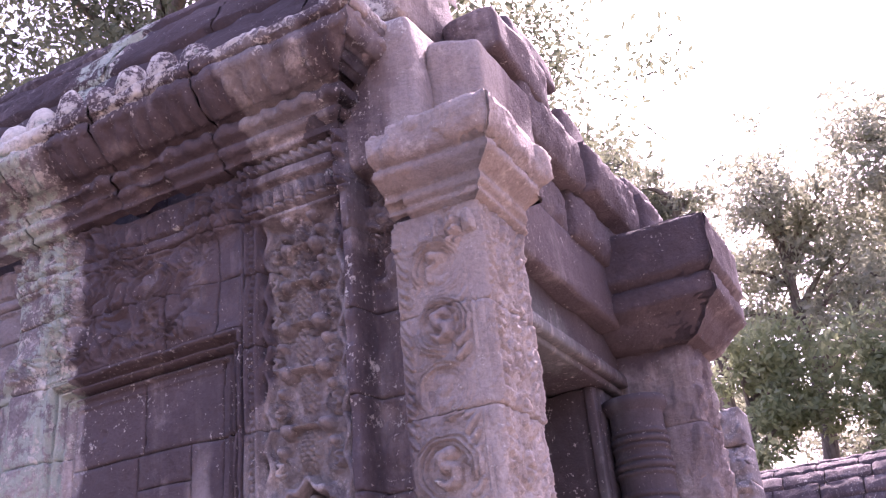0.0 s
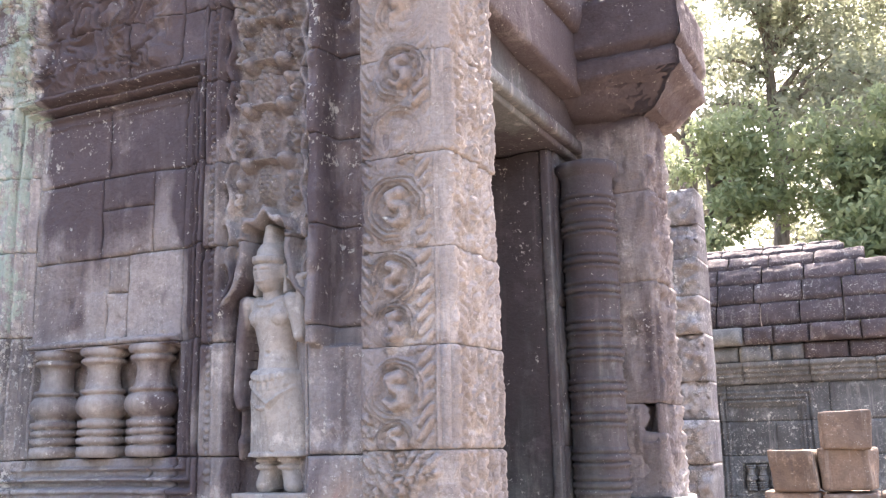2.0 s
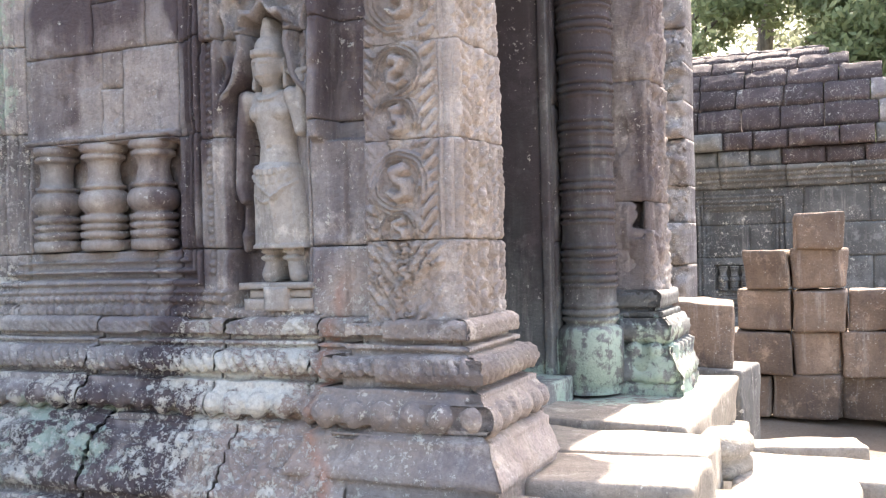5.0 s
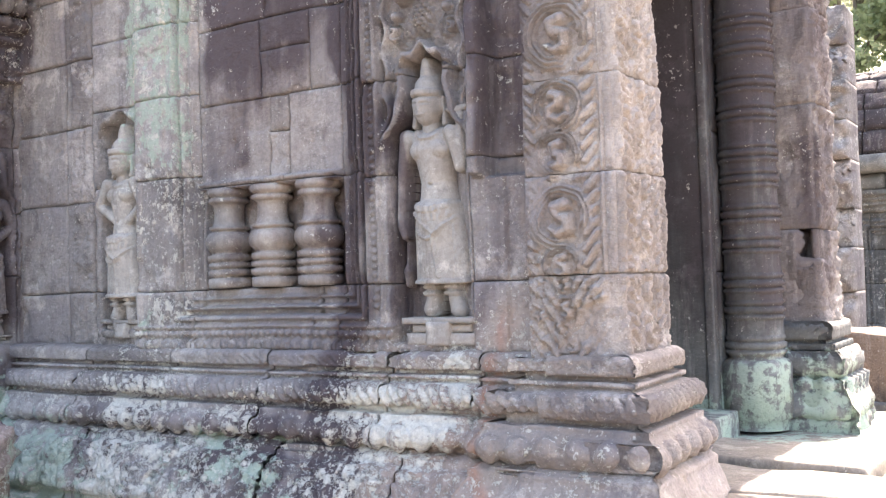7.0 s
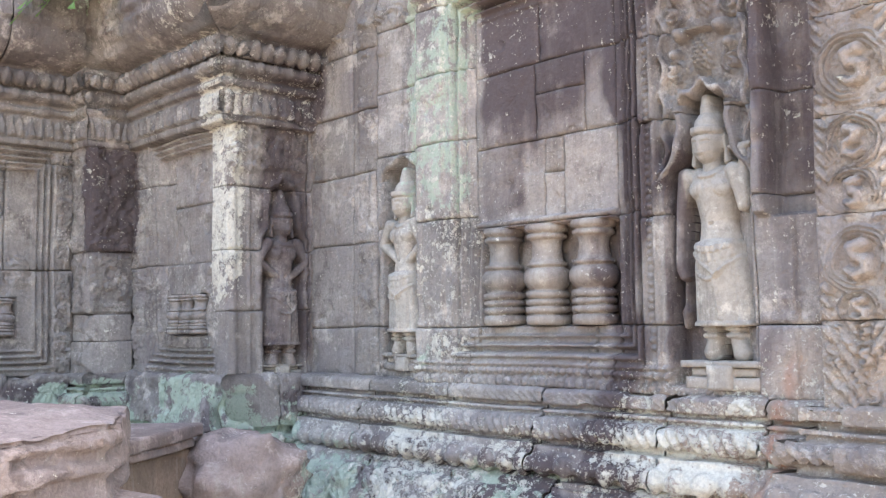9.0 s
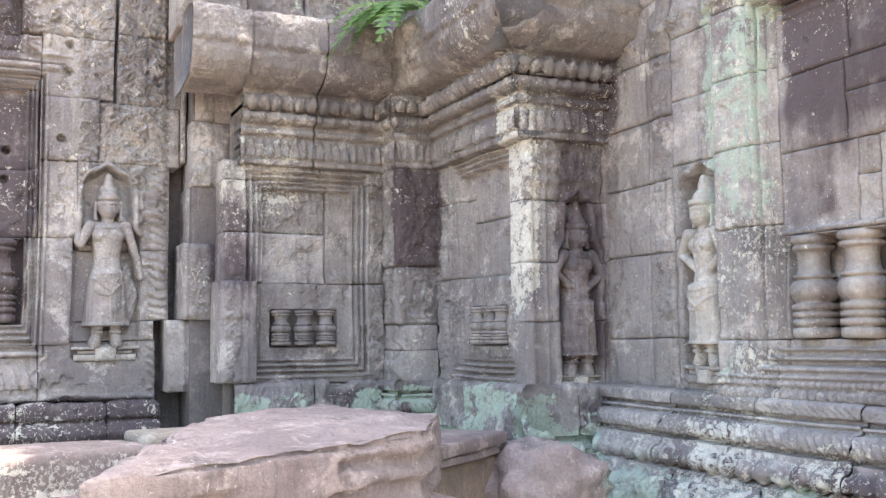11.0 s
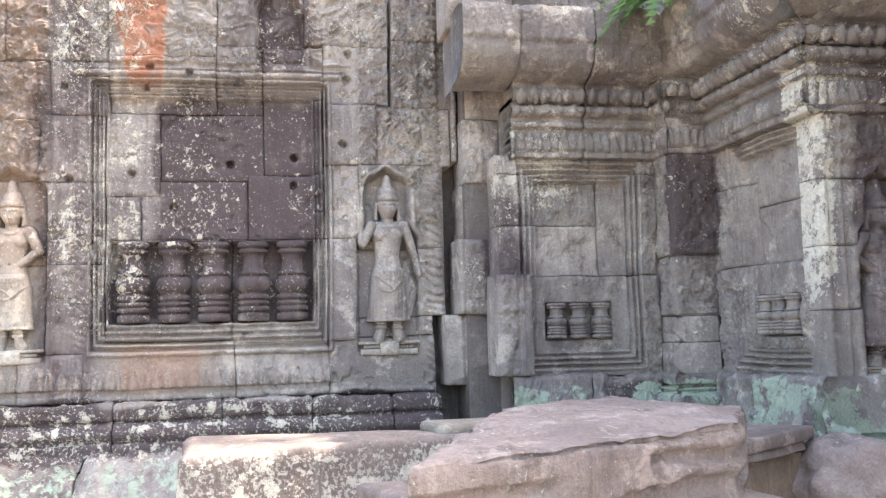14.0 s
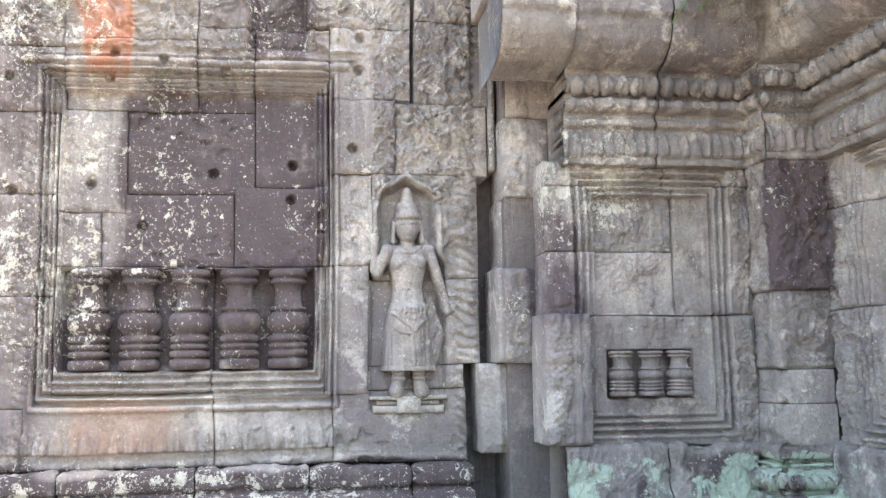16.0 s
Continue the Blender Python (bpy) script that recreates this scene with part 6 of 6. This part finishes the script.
def prism(name, poly, z0, tops, mat, label, seed):
    """A broken slab over a plan outline, with its own height at each corner."""
    bm = bmesh.new()
    lo = [bm.verts.new((x, y, z0)) for x, y in poly]
    hi = [bm.verts.new((x, y, t)) for (x, y), t in zip(poly, tops)]
    bm.faces.new(lo[::-1])
    bm.faces.new(hi)
    for k in range(len(poly)):
        q = (k + 1) % len(poly)
        bm.faces.new((lo[k], lo[q], hi[q], hi[k]))
    bmesh.ops.bevel(bm, geom=bm.edges[:], offset=0.03, segments=2, profile=0.6, affect="EDGES")
    bmesh.ops.triangulate(bm, faces=bm.faces[:])
    for _ in range(5):
        long = [e for e in bm.edges if e.calc_length() > 0.045]
        if not long:
            break
        bmesh.ops.subdivide_edges(bm, edges=long, cuts=1)
        bmesh.ops.triangulate(bm, faces=[f for f in bm.faces if len(f.verts) > 3])
    bm.normal_update()
    for v in bm.verts:
        c = v.co
        layer = noise.noise(Vector((c.x * 2.2, c.y * 2.2, c.z * 14 + seed)))
        step = 0.030 * (1 if layer > 0.12 else 0)
        v.co += v.normal * (0.016 * noise.noise(c * 7) + 0.007 * noise.noise(c * 22) - step * (1 - abs(v.normal.z) * 0.6))
    return tagged(part(name, bm, mat, smooth=True), label, "stone block")


prism("fallen_slab", [(-2.98, 0.18), (-3.38, 1.34), (-3.9, 1.62), (-4.5, 1.35), (-4.2, 0.74)], 1.06, [1.28, 1.335, 1.33, 1.33, 1.34], STONE_PINK, "large pink-grey broken sandstone slab with split face", 801)
loose("fallen_block", (1.0, 1.15, 0.40), (-3.78, 0.86, 0.86), 16, STONE_PINK, "pink sandstone block under the large slab", 802, (0, 0), 6, 0.03, 0.03)
loose("fallen_block", (1.25, 1.3, 0.70), (-3.9, 0.8, 0.32), 10, STONE_BROWN, "buried sandstone block at the foot of the heap", 803, (0, 0), 5, 0.04, 0.03)
MB = empty("fallen_block", "moulded pink block with stepped edge behind the large slab", "stone block", at=(-4.31, 1.68, 0.85))
for k, (nm, wx, wy, z0, z1) in enumerate((("body", 0.52, 0.58, 0.85, 1.105), ("lower_fillet", 0.56, 0.62, 1.10, 1.135), ("upper_fillet", 0.60, 0.66, 1.138, 1.195))):
    block(nm, (wx, wy, z1 - z0), pose(-4.31, 1.68, (z0 + z1) / 2, 0, 0, 33), STONE_PINK if k else STONE_BROWN, bevel=0.012, jitter=0.010, seed=804 + k, cuts=6, parent=MB)
loose("fallen_block", (0.80, 0.75, 0.90), (-4.40, 1.72, 0.41), 14, STONE_BROWN, "squared block resting on the ground in the heap", 805, (0, 0), 5, 0.04, 0.02)
loose("fallen_block", (0.50, 1.45, 0.42), (-4.70, 0.22, 0.98), 5, STONE_PINK, "long pink block blotched with yellow lichen", 806, (0, 0), 7, 0.03, 0.03)
loose("fallen_block", (0.70, 1.5, 0.90), (-4.75, 0.2, 0.40), 2, STONE_BROWN, "heavy block on the ground under the lichened one", 807, (0, 0), 5, 0.04, 0.03)
loose("fallen_slab", (0.30, 0.36, 0.06), (-4.72, 0.72, 1.215), 12, STONE_SLAB, "small pale sunlit slab on the lichened block", 808, (0, 0), 5, 0.02, 0.012)
loose("fallen_block", (0.35, 0.30, 0.40), (-5.0, -0.62, 0.62), 24, STONE_GREY, "small grey stone beside the lichened block", 809, (0, 0), 5, 0.04, 0.03)
loose("fallen_block", (0.6, 0.6, 0.48), (-5.05, -0.62, 0.20), 8, STONE_GREY, "half-buried grey block beside the heap", 810, (0, 0), 5, 0.04, 0.03)
bm = bmesh.new()
bmesh.ops.create_icosphere(bm, subdivisions=4, radius=0.26)
for vv in bm.verts:
    c = vv.co
    vv.co = Vector((c.x * 1.0, c.y * 1.15, max(c.z * 0.75, -0.14))) * (0.90 + 0.26 * noise.noise(c * 6) + 0.20 * abs(noise.noise(c * 13)) + 0.10 * abs(noise.noise(c * 31)))
bmesh.ops.translate(bm, vec=(-4.19, 2.26, 0.97), verts=bm.verts)
tagged(part("rock", bm, STONE_ROCK, smooth=True), "rough pink broken rock wedged beside the wall", "rock")
loose("fallen_block", (0.5, 0.5, 0.90), (-4.28, 2.24, 0.42), 4, STONE_BROWN, "rough block under the pink rock", 811, (0, 0), 5, 0.04, 0.03)

# ---- fern on the cornice ----
FERN_PLANT = empty("fern", "bright green fern growing out of the cornice", "fern", at=(-5.72, 2.22, 3.60))
rng = random.Random(21)
for k in range(26):
    bm = bmesh.new()
    a = rng.uniform(-2.6, 0.9)
    ln, up = rng.uniform(0.26, 0.50), rng.uniform(0.10, 0.7)
    px, py = math.cos(a), math.sin(a)
    spine = []
    for q in range(13):
        t = q / 12
        spine.append(bm.verts.new((px * ln * t - 5.72, py * ln * t + 2.22, ln * (up * t - 0.95 * t * t) + 3.62)))
    for q in range(12):
        t = q / 12
        side = Vector((-py, px, 0)) * (0.075 * math.sin(math.pi * min(1, t * 0.9 + 0.1)) + 0.004)
        for sg in (1, -1):
            tip = bm.verts.new(spine[q + 1].co + side * sg + Vector((px, py, 0)) * 0.012)
            bm.faces.new((spine[q], tip, spine[q + 1]))
    part("frond", bm, FERN, FERN_PLANT, stain_light=False)

# ---- trees ----


def tube(bm, pts, r0, r1, segs=8):
    rings = []
    for i, p in enumerate(pts):
        t = i / (len(pts) - 1)
        d = (pts[min(i + 1, len(pts) - 1)] - pts[max(i - 1, 0)]).normalized()
        s = d.orthogonal().normalized()
        o = d.cross(s)
        r = r0 + (r1 - r0) * t
        rings.append([bm.verts.new(p + (s * math.cos(a) + o * math.sin(a)) * r) for a in [2 * math.pi * k / segs for k in range(segs)]])
    for a, b in zip(rings[:-1], rings[1:]):
        for k in range(segs):
            bm.faces.new((a[k], a[(k + 1) % segs], b[(k + 1) % segs], b[k]))


def tree(at, tall, spread, seed, leaves, mat, label, low=0.4, leaf=0.085):
    rng = random.Random(seed)
    T = empty("tree", label, "tree", group="forest trees", at=at)
    bm = bmesh.new()
    base = Vector(at)
    bend = Vector((rng.uniform(-0.5, 0.5), rng.uniform(-0.5, 0.5), 0))
    trunk = [base + bend * (i / 8) ** 2 + Vector((0.12 * math.sin(i * 1.3 + seed), 0.12 * math.cos(i * 1.7 + seed), tall * 0.92 * i / 8 - (0.1 if i == 0 else 0))) for i in range(9)]
    tube(bm, trunk, tall * 0.020, tall * 0.005)
    tips = []
    for k in range(22):
        t = low + (1 - low) * rng.random() ** 0.9
        i = min(int(t * 8), 7)
        p0 = trunk[i].lerp(trunk[i + 1], t * 8 - i)
        a = rng.uniform(0, 2 * math.pi)
        reach = spread * (1.15 - 0.65 * (t - low) / (1 - low)) * rng.uniform(0.5, 1.0)
        p2 = p0 + Vector((math.cos(a) * reach, math.sin(a) * reach, reach * rng.uniform(0.25, 0.9)))
        p1 = p0.lerp(p2, 0.5) + Vector((0, 0, reach * 0.12))
        tube(bm, [p0, p0.lerp(p1, 0.6), p1, p1.lerp(p2, 0.6), p2], tall * 0.006, tall * 0.0015, 5)
        tips += [(p2, 1.0), (p1.lerp(p2, 0.5), 0.8), (p1, 0.6)]
    tips.append((trunk[-1], 1.0))
    part("trunk", bm, BARK, T, smooth=True, stain_light=False)
    nr = np.random.RandomState(seed)
    verts, per = [], leaves // len(tips)
    for c, s in tips:
        for q in range(5):
            cc = np.array(c) + nr.normal(0, spread * 0.16, 3) * (1, 1, 0.7)
            n = per // 5
            d = nr.normal(0, 1, (n, 3))
            d /= np.linalg.norm(d, axis=1)[:, None]
            verts.append(cc + d * (nr.rand(n, 1) ** 0.6) * spread * 0.21 * s * np.array([1, 1, 0.72]))
    C = np.concatenate(verts)
    n = len(C)
    A, B = nr.normal(0, 1, (n, 3)), nr.normal(0, 1, (n, 3))
    A /= np.linalg.norm(A, axis=1)[:, None]
    B -= A * (A * B).sum(1)[:, None]
    B /= np.linalg.norm(B, axis=1)[:, None]
    sz = leaf * nr.uniform(0.6, 1.3, (n, 1))
    P = np.stack([C - A * sz, C + B * sz * 0.42, C + A * sz, C - B * sz * 0.42], 1).reshape(-1, 3)
    mesh_from("crown", P, np.arange(4 * n).reshape(-1, 4), mat, T, False, stain_light=False)
    return T


tree((-4.6, 24, 0), 15.0, 2.3, 1, 13500, LEAF, "tall slender tree with thin grey-green crown", 0.45)
tree((-6.6, 25, 0), 17.0, 2.0, 10, 13500, LEAF, "very tall thin tree rising behind the doorway", 0.6)
tree((-2.6, 22, 0), 13.2, 2.7, 2, 16500, LEAF, "tall broad tree with airy rounded crown", 0.35)
tree((1.2, 21, 0), 13.0, 3.0, 3, 18000, LEAF, "tall dark leafy tree standing at the clearing edge", 0.30)
tree((-0.6, 27, 0), 12.0, 3.2, 4, 15000, LEAF, "dense green tree behind the gallery roof", 0.25)
tree((-3.6, 19, 0), 7.5, 2.2, 5, 21000, LEAF_SUN, "low bright green sunlit tree behind the gallery", 0.25)
tree((-0.4, 18, 0), 7.0, 2.2, 6, 21000, LEAF_SUN, "small sunlit yellow-green tree behind the gallery", 0.25)
tree((-7.5, 32, 0), 12.0, 3.0, 7, 13500, LEAF, "leafy tree far behind the doorway", 0.3)
tree((2.6, 18, 0), 8.5, 2.4, 8, 13500, LEAF, "shady green tree at the end of the gallery", 0.25)
tree((-5.4, 29, 0), 9.5, 3.0, 11, 20000, LEAF, "leafy tree filling the gap under taller crowns", 0.12)
tree((-1.8, 31, 0), 10.0, 3.2, 12, 20000, LEAF, "broad low-branched tree deep in the woods", 0.10)
tree((2.0, 30, 0), 11.0, 3.4, 13, 20000, LEAF, "wide leafy tree at the back of the clearing", 0.10)
tree((-6.4, 10.5, 0), 15.0, 3.6, 14, 40000, LEAF_SHADE, "dark leafy tree close behind the ruin", 0.35, 0.06)
tree((-8.4, 8.6, 0), 17.0, 4.4, 9, 70000, LEAF_SHADE, "dark tree overhanging the roof of the ruin", 0.3, 0.06)
